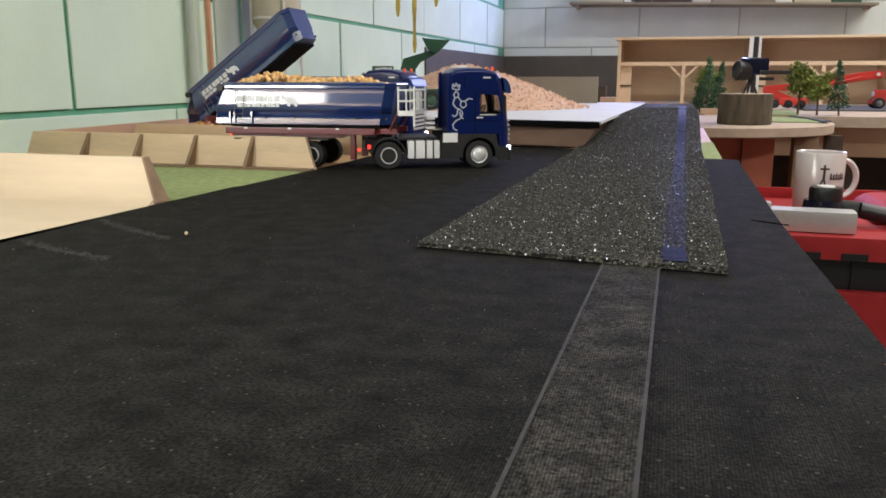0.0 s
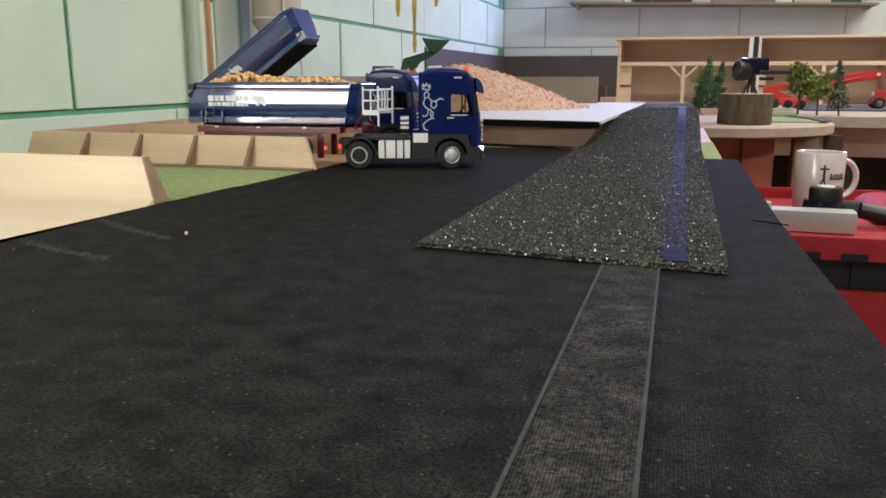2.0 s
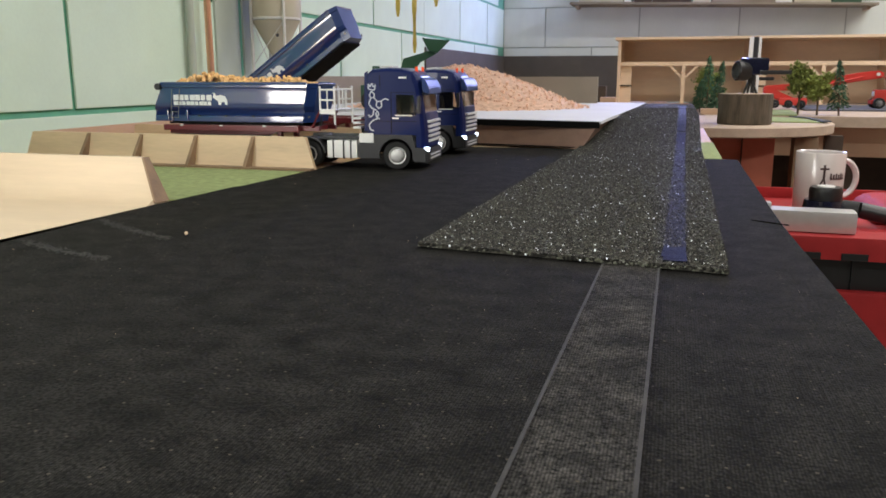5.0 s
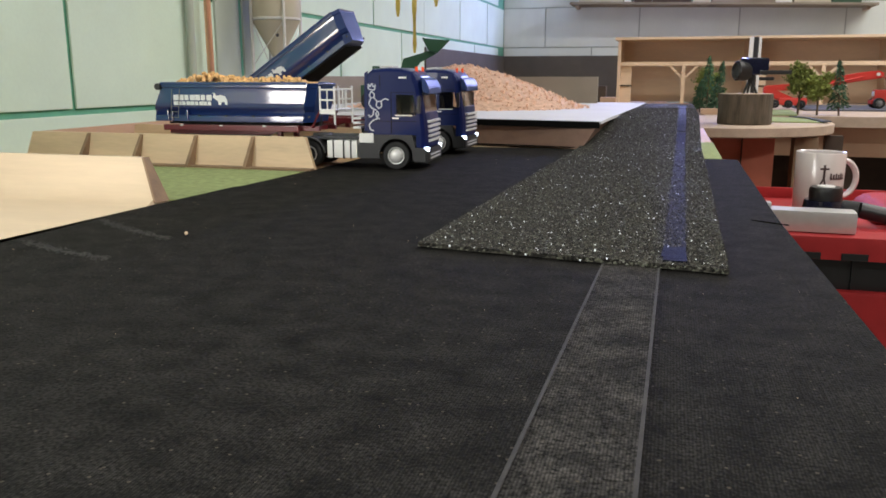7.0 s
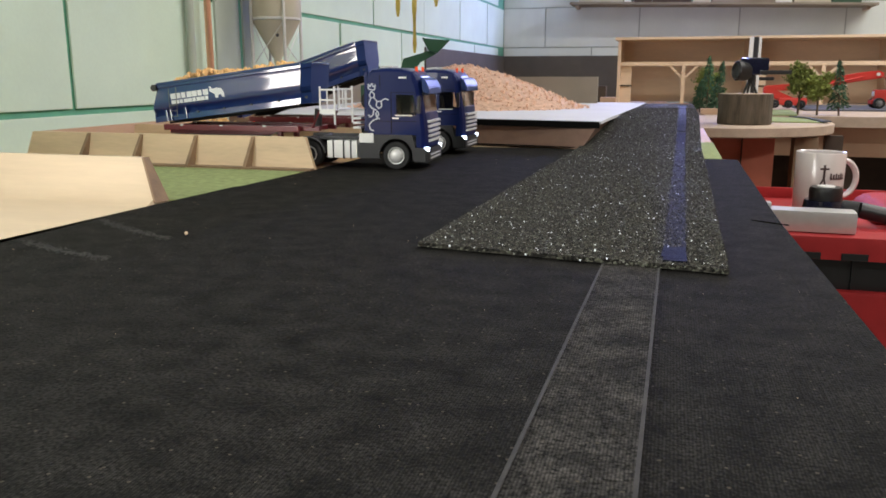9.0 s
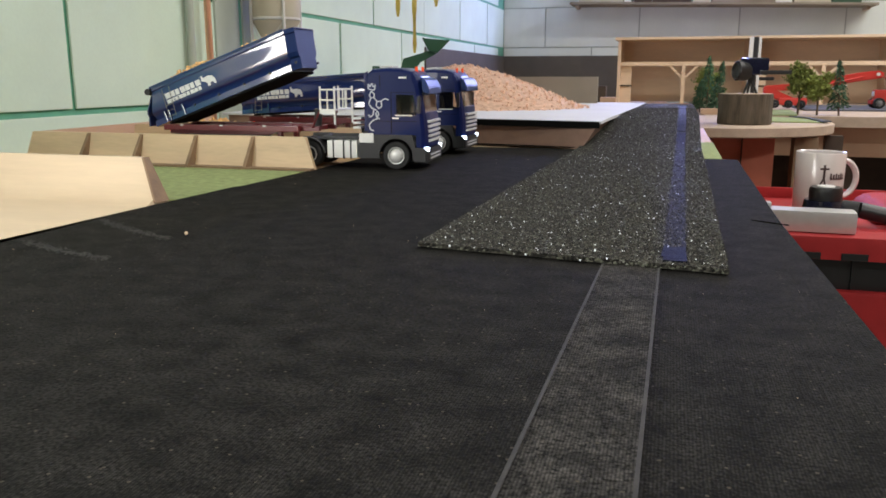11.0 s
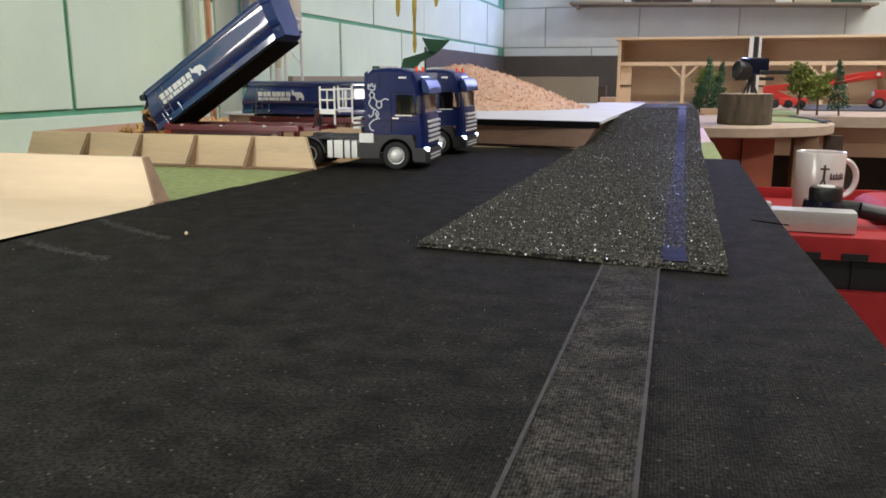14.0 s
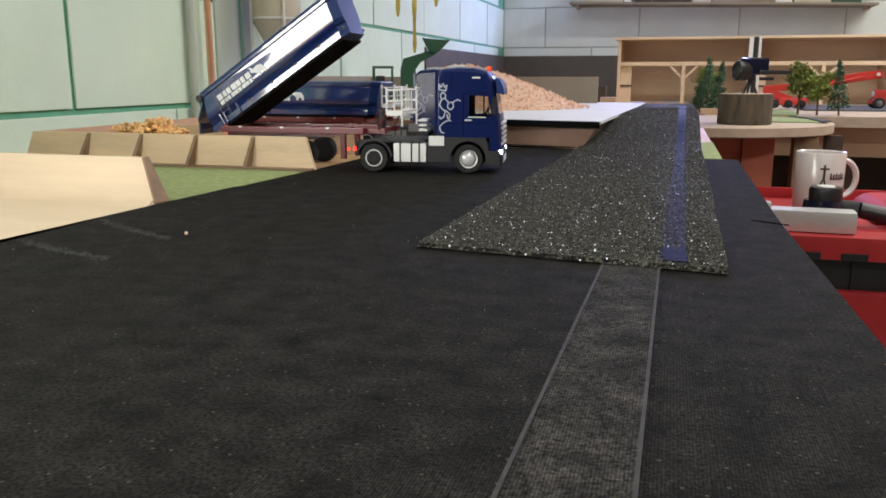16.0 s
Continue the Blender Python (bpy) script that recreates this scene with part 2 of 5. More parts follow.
def mat_crumbs():
    """Loose rubber crumbs: black, brown and grey pieces, and a few near-white as painted glints."""
    m = material("rubber_crumbs", (0.02, 0.02, 0.02), 0.6, vary=0.2, bump=0, spec=0.25)
    nt = m.node_tree
    b = nt.nodes["Principled BSDF"]
    geo = nt.nodes.new("ShaderNodeNewGeometry")
    col = nt.nodes.new("ShaderNodeValToRGB")
    col.color_ramp.interpolation = "CONSTANT"
    e = col.color_ramp.elements
    e[0].position, e[0].color = 0.0, (0.005, 0.0048, 0.0042, 1)
    e[1].position, e[1].color = 0.42, (0.014, 0.0125, 0.0095, 1)
    for p, c in ((0.62, (0.044, 0.038, 0.028)), (0.80, (0.080, 0.078, 0.060)), (0.93, (0.17, 0.17, 0.15)), (0.990, (0.80, 0.84, 0.86))):
        e.new(p).color = (*c, 1)
    nt.links.new(geo.outputs["Random Per Island"], col.inputs[0])
    nt.links.new(col.outputs[0], b.inputs["Base Color"])
    return m


CRUMBS = mat_crumbs()


# ---- mesh helpers ----
def box(bm, x0, y0, z0, x1, y1, z1, m=None):
    vs = [bm.verts.new(Vector((x, y, z)) if m is None else m @ Vector((x, y, z))) for z in (z0, z1) for y in (y0, y1) for x in (x0, x1)]
    for q in ((0, 2, 3, 1), (4, 5, 7, 6), (0, 1, 5, 4), (1, 3, 7, 5), (3, 2, 6, 7), (2, 0, 4, 6)):
        bm.faces.new([vs[i] for i in q])
    return bm


def boxed(*a, bevel=0.0, m=None):
    bm = box(bmesh.new(), *a, m=m)
    if bevel:
        bmesh.ops.bevel(bm, geom=bm.edges[:], offset=bevel, segments=2, affect="EDGES", profile=0.7)
    return bm


def prism(bm, outline, lo, hi, axis="y", m=None):
    """A solid from an outline: (x, z) pairs along y, (x, y) pairs along z, or (y, z) pairs along x."""
    def at(a, b, c):
        v = {"y": (a, c, b), "z": (a, b, c), "x": (c, a, b)}[axis]
        return m @ Vector(v) if m is not None else Vector(v)
    A = [bm.verts.new(at(a, b, lo)) for a, b in outline]
    B = [bm.verts.new(at(a, b, hi)) for a, b in outline]
    n = len(outline)
    bm.faces.new(A)
    bm.faces.new(B[::-1])
    for i in range(n):
        bm.faces.new((A[i], B[i], B[(i + 1) % n], A[(i + 1) % n]))
    bmesh.ops.recalc_face_normals(bm, faces=bm.faces)
    return bm


def lathe(bm, profile, n=24, m=None):
    """A body of revolution round z from (radius, z) pairs."""
    rings = []
    for r, z in profile:
        r = max(r, 1e-5)
        ring = [Vector((r * math.cos(2 * math.pi * i / n), r * math.sin(2 * math.pi * i / n), z)) for i in range(n)]
        rings.append([bm.verts.new(m @ v if m is not None else v) for v in ring])
    for a, b in zip(rings, rings[1:]):
        for i in range(n):
            bm.faces.new((a[i], a[(i + 1) % n], b[(i + 1) % n], b[i]))
    bm.faces.new(rings[0][::-1])
    bm.faces.new(rings[-1])
    return bm


def rod(bm, a, b, r, n=8, r2=None):
    a, b = Vector(a), Vector(b)
    q = (b - a).to_track_quat("Z", "Y").to_matrix().to_4x4()
    return lathe(bm, [(r, 0), (r if r2 is None else r2, (b - a).length)], n, Matrix.Translation(a) @ q)


def tube(bm, points, r, n=6):
    for a, b in zip(points, points[1:]):
        rod(bm, a, b, r, n)
    return bm


def blob(bm, c, r, squash=(1, 1, 1), sub=1, rough=0.15):
    tmp = bmesh.ops.create_icosphere(bm, subdivisions=sub, radius=1.0)["verts"]
    turn = Euler((random.random() * 6, random.random() * 6, random.random() * 6)).to_matrix()
    for v in tmp:
        w = Vector([v.co[i] * squash[i] for i in range(3)]) * r * (1 + random.uniform(-rough, rough))
        v.co = turn @ w + Vector(c)


def part(name, bm, material_, parent=None, label="", smooth=False, m=None, flat_over=9.0):
    me = bpy.data.meshes.new(name)
    bmesh.ops.recalc_face_normals(bm, faces=bm.faces)
    bm.to_mesh(me)
    bm.free()
    me.materials.append(material_)
    if smooth:
        for p in me.polygons:
            p.use_smooth = True
        me.set_sharp_from_angle(angle=radians(40))
        for p in me.polygons:
            p.use_smooth = p.area < flat_over
    ob = new(name, me)
    if parent is not None:
        ob.parent = parent
    if m is not None:
        ob.matrix_basis = m
    if label:
        tagged(ob, label)
    return ob


def thing(name, label, category, group="", m=None, kind=""):
    ob = new(name)
    ob.empty_display_size = 0.01
    if m is not None:
        ob.matrix_basis = m
    return tagged(ob, label, category, group, kind)


# ---- the room ----
WX, FY, FLOOR, TOP = -0.875, 4.3, -0.85, 1.55
tagged(part("floor", boxed(-1.1, -3.2, FLOOR - 0.1, 3.6, 4.6, FLOOR), CONCRETE), "grey concrete workshop floor", "floor", kind="structure")
tagged(part("ceiling", boxed(-1.1, -3.2, TOP, 3.6, 4.6, TOP + 0.1), CEILING), "white painted ceiling", "ceiling", kind="structure")
wall_left = tagged(part("wall_left", boxed(WX - 0.2, -3.2, FLOOR, WX - 0.004, 4.5, TOP), JOINT), "pale mint painted block wall with green joints", "wall", kind="structure")
part("wall_face", boxed(WX - 0.006, -0.95, -0.25, WX - 0.001, 0.33, 0.8), WALL, wall_left)
wall_far = tagged(part("wall_far", boxed(WX, FY + 0.004, FLOOR, 3.6, FY + 0.2, TOP), WALL_GREY), "pale grey painted block wall", "wall", kind="structure")
# Unseen walls; the back one is dark so truck flanks reflect little light.
tagged(part("wall_right", boxed(3.4, -3.2, FLOOR, 3.6, FY, TOP), BROWN), "unseen brown right wall", "wall", kind="structure")
tagged(part("wall_back", boxed(WX, -3.2, FLOOR, 3.4, -3.0, TOP), DARKWOOD), "unseen back wall kept dark for reflections", "wall", kind="structure")


def window(name, m, w, h, pane, label):
    win = tagged(part(name, boxed(-w / 2, -h / 2, -0.012, w / 2, h / 2, -0.008), pane, m=m), label, "window", kind="structure")
    for nm, a in (("frame", (-w / 2 - 0.03, h / 2, w / 2 + 0.03, h / 2 + 0.03)), ("frame", (-w / 2 - 0.03, -h / 2 - 0.03, w / 2 + 0.03, -h / 2)),
                  ("frame", (-w / 2 - 0.03, -h / 2, -w / 2, h / 2)), ("frame", (w / 2, -h / 2, w / 2 + 0.03, h / 2)), ("mullion", (-0.012, -h / 2, 0.012, h / 2))):
        part(nm, boxed(a[0], a[1], -0.012, a[2], a[3], 0.012), WHITEPL, win)
    return win


window("window_1", look((-0.05, FY - 0.015, 0.80), (-0.05, 0, 0.80)) @ pose(0, 0, -0.0, 0, 180, 0), 0.8, 0.5, PANE, "dusk-lit window above the shelf")
window("window_2", look((WX + 0.004, -0.365, 0.34), (2, -0.365, 0.34)) @ pose(0, 0, 0, 0, 180, 0), 0.97, 0.62, PANE_DAY, "bright window in the mint wall")
# Housings out of view; the third goes with the added far fill.
for xx, yy in ((0.75, -0.55), (0.90, 1.3), (1.65, 2.8)):
    lf = thing("ceiling_light", "unseen white fluorescent ceiling light", "ceiling light", "ceiling lights", pose(xx, yy, TOP))
    part("housing", boxed(-0.62, -0.09, -0.025, 0.62, 0.09, 0, bevel=0.004), WHITEPL, lf)

# ---- layout table ----
table = thing("layout_table", "plywood layout table along the wall", "table")
part("tabletop", boxed(WX + 0.003, -0.7, -0.022, 0.081, 1.128, -0.002), PLY_B, table)
part("tabletop", boxed(WX + 0.003, 1.128, -0.022, -0.02, 4.29, -0.002), PLY_B, table)
part("road_board", boxed(-0.02, 1.128, -0.016, 0.071, 3.6, -0.002), PINE, table)
for x, y in ((-0.8, -0.6), (0.04, -0.6), (-0.8, 1.0), (0.03, 1.05), (-0.8, 2.6), (-0.05, 2.6), (-0.8, 4.2), (-0.05, 4.2)):
    part("leg", boxed(x - 0.03, y - 0.03, FLOOR, x + 0.03, y + 0.03, -0.022), DARKWOOD, table)

cloth = bmesh.new()
prism(cloth, [(-0.455, -0.7), (0.092, -0.7), (0.0897, 0.347), (0.085, 0.629), (0.089, 1.131), (0.04, 1.131), (-0.08, 1.235), (-0.40, 1.235), (-0.400, 0.99), (-0.404, 0.875), (-0.414, 0.716), (-0.418, 0.712), (-0.424, 0.604), (-0.433, 0.43)], -0.002, 0.0, "z")
tagged(part("ground_cloth", cloth, CLOTH), "black woven ground cloth laid over the table", "cloth")
lap = bmesh.new()
prism(lap, [(-0.0405, 0.10), (-0.0035, 0.10), (-0.0005, 0.52), (-0.032, 0.52)], 0.0003, 0.0009, "z")
lp = tagged(part("cloth_lap", lap, CLOTH_LAP), "worn grey overlap strip on black cloth", "cloth strip")
for x0, x1 in ((-0.0405, -0.032), (-0.004, -0.001)):
    e = bmesh.new()
    prism(e, [(x0 - 0.0006, 0.10), (x0 + 0.0008, 0.10), (x1 + 0.0007, 0.52), (x1 - 0.0005, 0.52)], 0.0009, 0.0013, "z")
    part("edge", e, CLOTH_EDGE, lp)

def ramp(y):
    """The mat's top: level, then up the ramp to the platform's height."""
    k = min(1.0, max(0.0, (y - 1.20) / 0.34))
    return 0.0038 + 0.0368 * k * k * (3 - 2 * k)


def along(rows, y):
    for (ya, a), (yb, b) in zip(rows, rows[1:]):
        if y <= yb:
            return a + (b - a) * (y - ya) / (yb - ya)
    return rows[-1][1]


LEFT = [(0.44, -0.153), (0.481, -0.152), (1.2, -0.131), (1.5, -0.124), (2.15, -0.110)]
RIGHT = [(0.44, 0.036), (0.456, 0.036), (1.0, 0.0445), (1.3, 0.0475), (1.6, 0.050), (2.15, 0.053)]
mat_bm = bmesh.new()
steps = [0.0, 0.03, 0.10, 0.20, 0.30, 0.40] + [0.42 + 0.02 * k for k in range(15)] + [0.75, 0.80, 0.9, 1.0]
prev = None
for k in steps:
    yl, yr = 0.481 + (2.15 - 0.481) * k, 0.456 + (2.15 - 0.456) * k
    xl, xr = along(LEFT, yl), along(RIGHT, yr)
    low = 0.0010 if yl < 1.15 else -0.002
    cur = [mat_bm.verts.new(p) for p in ((xl, yl, ramp(yl)), (xr, yr, ramp(yr)), (xr, yr, low), (xl, yl, low))]
    if prev:
        for i in range(4):
            mat_bm.faces.new((prev[i], prev[(i + 1) % 4], cur[(i + 1) % 4], cur[i]))
    else:
        mat_bm.faces.new(cur)
    prev = cur
mat_bm.faces.new(prev[::-1])
road = tagged(part("road_mat", mat_bm, GRANULES), "speckled black rubber granulate road mat with ramp", "road mat")


def octahedra(name, places, sizes, rng, material_, parent):
    """Many small uneven lumps in one mesh."""
    n = len(places)
    unit = np.array([(1, 0, 0), (0, 1, 0), (-1, 0, 0), (0, -1, 0), (0, 0, 1), (0, 0, -1)], float)
    faces = np.array([(0, 1, 4), (1, 2, 4), (2, 3, 4), (3, 0, 4), (1, 0, 5), (2, 1, 5), (3, 2, 5), (0, 3, 5)])
    turn = rng.uniform(0, 6.283, n)
    c, s_ = np.cos(turn), np.sin(turn)
    shape = unit[None] * rng.uniform(0.55, 1.35, (n, 6, 1)) * sizes[:, None, None]
    v = np.stack((shape[..., 0] * c[:, None] - shape[..., 1] * s_[:, None], shape[..., 0] * s_[:, None] + shape[..., 1] * c[:, None], shape[..., 2]), axis=-1) + places[:, None, :]
    me = bpy.data.meshes.new(name)
    me.from_pydata(v.reshape(-1, 3).tolist(), [], (faces[None] + 6 * np.arange(n)[:, None, None]).reshape(-1, 3).tolist())
    me.materials.append(material_)
    ob = new(name, me)
    ob.parent = parent
    return ob


rng = np.random.default_rng(4)
n_crumb = 78000
far = rng.random(n_crumb)
depth = 0.462 * (1.86 / 0.462) ** far
side_ = rng.random(n_crumb)
near_l, near_r = 0.481 - 0.462, 0.456 - 0.462
spots = []
for d, u in zip(depth, side_):
    y = d + (near_l + (near_r - near_l) * u) * max(0.0, 1 - (d - 0.462))
    spots.append((along(LEFT, y) * (1 - u) + along(RIGHT, y) * u, y, ramp(y)))
spots = np.array(spots)
spots[:, 2] += rng.uniform(-0.0003, 0.0003, n_crumb)
tagged(octahedra("granule", spots, rng.uniform(0.00035, 0.00080, n_crumb), rng, CRUMBS, road), "loose black and grey rubber crumbs", kind="stuff")
tape, worn = bmesh.new(), random.Random(8)
for k in range(150):
    y = 0.466 + 1.50 * k / 150
    if worn.random() < 0.06 and k > 5:
        continue
    c, lift = 0.0073 + 0.0133 * (y - 0.5), 0.0009 if k < 4 else 0.00022 + 0.0003 * max(0, y - 0.9)
    xa, xb = c - 0.0074 + worn.uniform(-0.0003, 0.0012), c + 0.0070 - worn.uniform(-0.0003, 0.0012)
    ye = y + 1.50 / 150
    corner = ((xa, y), (xb, y), (xb, ye), (xa, ye))
    low_, high = [tape.verts.new((x, yy, ramp(yy) + 0.0001)) for x, yy in corner], [tape.verts.new((x, yy, ramp(yy) + lift)) for x, yy in corner]
    tape.faces.new(high)
    for i in range(4):
        tape.faces.new((low_[i], low_[(i + 1) % 4], high[(i + 1) % 4], high[i]))
tagged(part("tape", tape, TAPE, road, "worn dark blue tape line"), kind="stuff")

# ---- bunker silo walls ----
def wall_panel(name, x0, x1, y0, lean, h, slant, material_, th=0.006, label=""):
    bm = bmesh.new()
    pts = [(x0, y0, 0), (x1, y0, 0), (x1, y0 + th, 0), (x0, y0 + th, 0)]
    A = [bm.verts.new(p) for p in pts]
    B = [bm.verts.new((x - (slant if i in (1, 2) else -slant * 0.4), y + lean, h)) for i, (x, y, z) in enumerate(pts)]
    bm.faces.new(A[::-1])
    bm.faces.new(B)
    for i in range(4):
        bm.faces.new((A[i], A[(i + 1) % 4], B[(i + 1) % 4], B[i]))
    return bm


w1 = thing("bunker_wall", "smooth birch plywood bunker wall with curved foot", "bunker wall", "bunker walls")
sec = [(0.40, 0.0), (0.575, 0.0), (0.586, 0.001), (0.594, 0.004), (0.600, 0.010), (0.606, 0.020), (0.615, 0.0375), (0.622, 0.0375), (0.616, 0.018), (0.612, -0.0015), (0.40, -0.0015)]
bm = bmesh.new()
L_ = [bm.verts.new((WX + 0.01, y, z)) for y, z in sec]
R_ = [bm.verts.new((-0.426 - 0.026 * max(z, 0) / 0.0375 if y > 0.58 else -0.424, y, z)) for y, z in sec]
for i in range(len(sec)):
    j = (i + 1) % len(sec)
    bm.faces.new((L_[i], L_[j], R_[j], R_[i]))
bm.faces.new(L_)
bm.faces.new(R_[::-1])
part("panel", bm, PLY, w1, smooth=True)
end = bmesh.new()
prism(end, [(0.592, 0.001), (0.612, 0.001), (0.6225, 0.0375), (0.6145, 0.0375)], 0, 0.002, "x")
for v in end.verts:
    v.co.x += -0.4262 - 0.026 * v.co.z / 0.0375
part("end_cap", end, PLY_EDGE, w1)

w2 = thing("bunker_wall", "ribbed plywood bunker wall beside the grass strip", "bunker wall", "bunker walls")
part("panel", wall_panel("", -0.817, -0.402, 0.868, 0.011, 0.0375, 0.016, PLY_B), PLY_B, w2)
part("foot", boxed(-0.79, 0.854, 0.0, -0.402, 0.868, 0.002), PLY_EDGE, w2)
for i in range(4):
    x = -0.4865 - 0.0785 * i
    rib = bmesh.new()
    prism(rib, [(0.8525, 0.002), (0.8685, 0.002), (0.8795, 0.037), (0.8775, 0.037)], x - 0.0022, x + 0.0022, "x")
    part("rib", rib, PLY_EDGE, w2, "dark triangular rib")
w3 = thing("bunker_wall", "plain plywood bunker wall between two bays", "bunker wall", "bunker walls")
part("panel", wall_panel("", -0.79, -0.41, 1.055, 0.004, 0.0375, 0.01, PLY_B), PLY_B, w3)
we = thing("bunker_end_wall", "brown plywood end wall of the bunker bays", "bunker wall")
part("panel", boxed(-0.806, 0.886, 0, -0.798, 1.30, 0.0375), BROWN, we)
tagged(part("grass_strip", boxed(WX + 0.01, 0.622, -0.0018, -0.41, 0.854, -0.0004), GRASS), "light green grass mat strip", "grass mat")
tagged(part("bay_floor", boxed(-0.798, 0.884, -0.0018, -0.402, 1.30, -0.0002), PINE), "bare board floor of the bunker bays", "bay floor", kind="structure")

# ---- raised storage platform and pile ----
PZ = 0.042
plat = thing("storage_platform", "cardboard-sided platform with a white sheet top", "platform")
outline = [(-0.100, 1.240), (-0.062, 2.18), (WX + 0.06, 2.18), (WX + 0.06, 1.36), (-0.395, 1.304), (-0.295, 1.275)]
bm = bmesh.new()
prism(bm, outline, PZ - 0.004, PZ, "z")
part("top_sheet", bm, WHITE_TOP, plat)
side = bmesh.new()
prism(side, [(-0.128, 1.236), (-0.080, 2.15), (WX + 0.07, 2.15), (WX + 0.07, 1.365), (-0.395, 1.306), (-0.295, 1.279)], 0.0, PZ - 0.004, "z")
for v in side.verts:
    if v.co.z > 0.01 and v.co.x > -0.2 and v.co.y < 1.5:
        v.co.x += 0.024
part("side", side, CARD, plat)
FRONT = [(-0.102, 1.2365), (-0.295, 1.2710), (-0.396, 1.3000)]


def fringe(z0, z1, tips, thick, pitch=0.0042):
    """A dark strip along the platform's front, with a row of teeth on its lower edge."""
    bm = bmesh.new()
    for (xa, ya), (xb, yb) in zip(FRONT, FRONT[1:]):
        long = math.hypot(xb - xa, yb - ya)
        m = Matrix.Translation((xa, ya, 0)) @ pose(0, 0, 0, 0, 0, math.degrees(math.atan2(yb - ya, xb - xa)))
        box(bm, 0, 0.0, z0, long, thick, z1, m=m)
        k = 0.0
        while k < long - pitch:
            prism(bm, [(k, z0), (k + pitch * 0.8, z0), (k + pitch * 0.4, z0 - tips)], 0.0002, thick - 0.0002, "y", m)
            k += pitch
    return bm


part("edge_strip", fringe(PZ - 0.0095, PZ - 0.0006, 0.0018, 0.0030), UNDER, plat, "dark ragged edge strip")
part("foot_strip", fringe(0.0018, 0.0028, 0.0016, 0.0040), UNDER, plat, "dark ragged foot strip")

pile = bmesh.new()
cx, cy, rx, ry, ph = -0.445, 1.80, 0.262, 0.25, 0.112
nx, ny = 90, 60
grid = {}
for i in range(nx + 1):
    for j in range(ny + 1):
        u, v = 2 * i / nx - 1, 2 * j / ny - 1
        d = math.sqrt(u * u + v * v)
        z = ph * max(0.0, 1.0 - math.sqrt(d * d * 0.97 + 0.03)) * (1 + 0.12 * noise.noise((u * 3, v * 3, 1)))
        z += 0.0022 * noise.noise((u * 45, v * 35, 0)) * (1 if d < 1 else 0)
        grid[i, j] = pile.verts.new((cx + rx * u, cy + ry * v, PZ - 0.001 + max(z, 0)))
for i in range(nx):
    for j in range(ny):
        u, v = 2 * (i + 0.5) / nx - 1, 2 * (j + 0.5) / ny - 1
        if u * u + v * v < 1.03:
            pile.faces.new((grid[i, j], grid[i + 1, j], grid[i + 1, j + 1], grid[i, j + 1]))
for v in [v for v in pile.verts if not v.link_faces]:
    pile.verts.remove(v)
gp = tagged(part("pellet_pile", pile, GRAIN), "orange-pink heap of loose pellets", "pile", kind="stuff")
crumbs = bmesh.new()
for k in range(1500):
    a, d = random.random() * 6.283, random.random() ** 0.5 * 1.06
    u, v = d * math.cos(a), d * math.sin(a)
    z = ph * max(0.0, 1.0 - math.sqrt(d * d * 0.97 + 0.03)) * (1 + 0.12 * noise.noise((u * 3, v * 3, 1)))
    s = random.uniform(0.0013, 0.0028)
    box(crumbs, -s, -s * 0.6, -s * 0.6, s, s * 0.6, s * 0.6, m=Matrix.Translation((cx + rx * u, cy + ry * v, PZ + z + 0.0005)) @ Euler((random.random() * 6, random.random() * 6, random.random() * 6)).to_matrix().to_4x4())
part("loose_pellets", crumbs, GRAIN, gp)
bb = thing("storage_back_board", "brown-grey board behind the pellet heap", "board")
part("board", boxed(-0.80, 2.10, PZ, -0.182, 2.112, 0.108), GREYBROWN, bb)
sb_ = thing("storage_side_board", "brown-grey side board along the wall", "board")
part("board", boxed(-0.806, 1.62, PZ, -0.794, 2.098, 0.109), GREYBROWN, sb_)


# ---- trucks ----
WB, HALF, WR = 0.109, 0.039, 0.0165


def wheel(name, parent, x, y, z, r, width, rim_mat, deep=False):
    """A wheel with its axis along y; its outer face looks to the side of y."""
    s = -1 if y < 0 else 1
    w = part(name, lathe(bmesh.new(), [(r * 0.62, -width / 2), (r * 0.93, -width / 2), (r, -width / 2 + 0.0015), (r, width / 2 - 0.0015), (r * 0.93, width / 2), (r * 0.62, width / 2)], 28), RUBBER, parent, smooth=True)
    if deep:
        prof = [(r * 0.64, 0.004), (r * 0.60, width / 2 + 0.0004), (r * 0.52, width / 2 + 0.0004), (r * 0.46, 0.0012), (r * 0.30, 0.0006), (r * 0.28, 0.003), (r * 0.12, 0.0035), (0.0002, 0.0035)]
    else:
        prof = [(r * 0.64, 0.004), (r * 0.61, width / 2 + 0.0005), (r * 0.50, width / 2 - 0.0002), (r * 0.42, width / 2 + 0.0012), (r * 0.2, width / 2 + 0.0022), (0.0002, width / 2 + 0.0026)]
    part("rim", lathe(bmesh.new(), prof, 24), rim_mat, w, smooth=True)
    nuts = bmesh.new()
    for k in range(10):
        a = 2 * math.pi * k / 10
        q = r * 0.40
        zz = 0.0012 if deep else width / 2 + 0.0011
        lathe(nuts, [(0.0007, 0), (0.0005, 0.0013)], 6, Matrix.Translation((q * math.cos(a), q * math.sin(a), zz)))
    part("wheel_nuts", nuts, GREYPL, w)
    w["base"] = (x, y, z)
    w["side"] = s
    w.matrix_basis = wheel_pose(x, y, z, s, 0, 0)
    return w


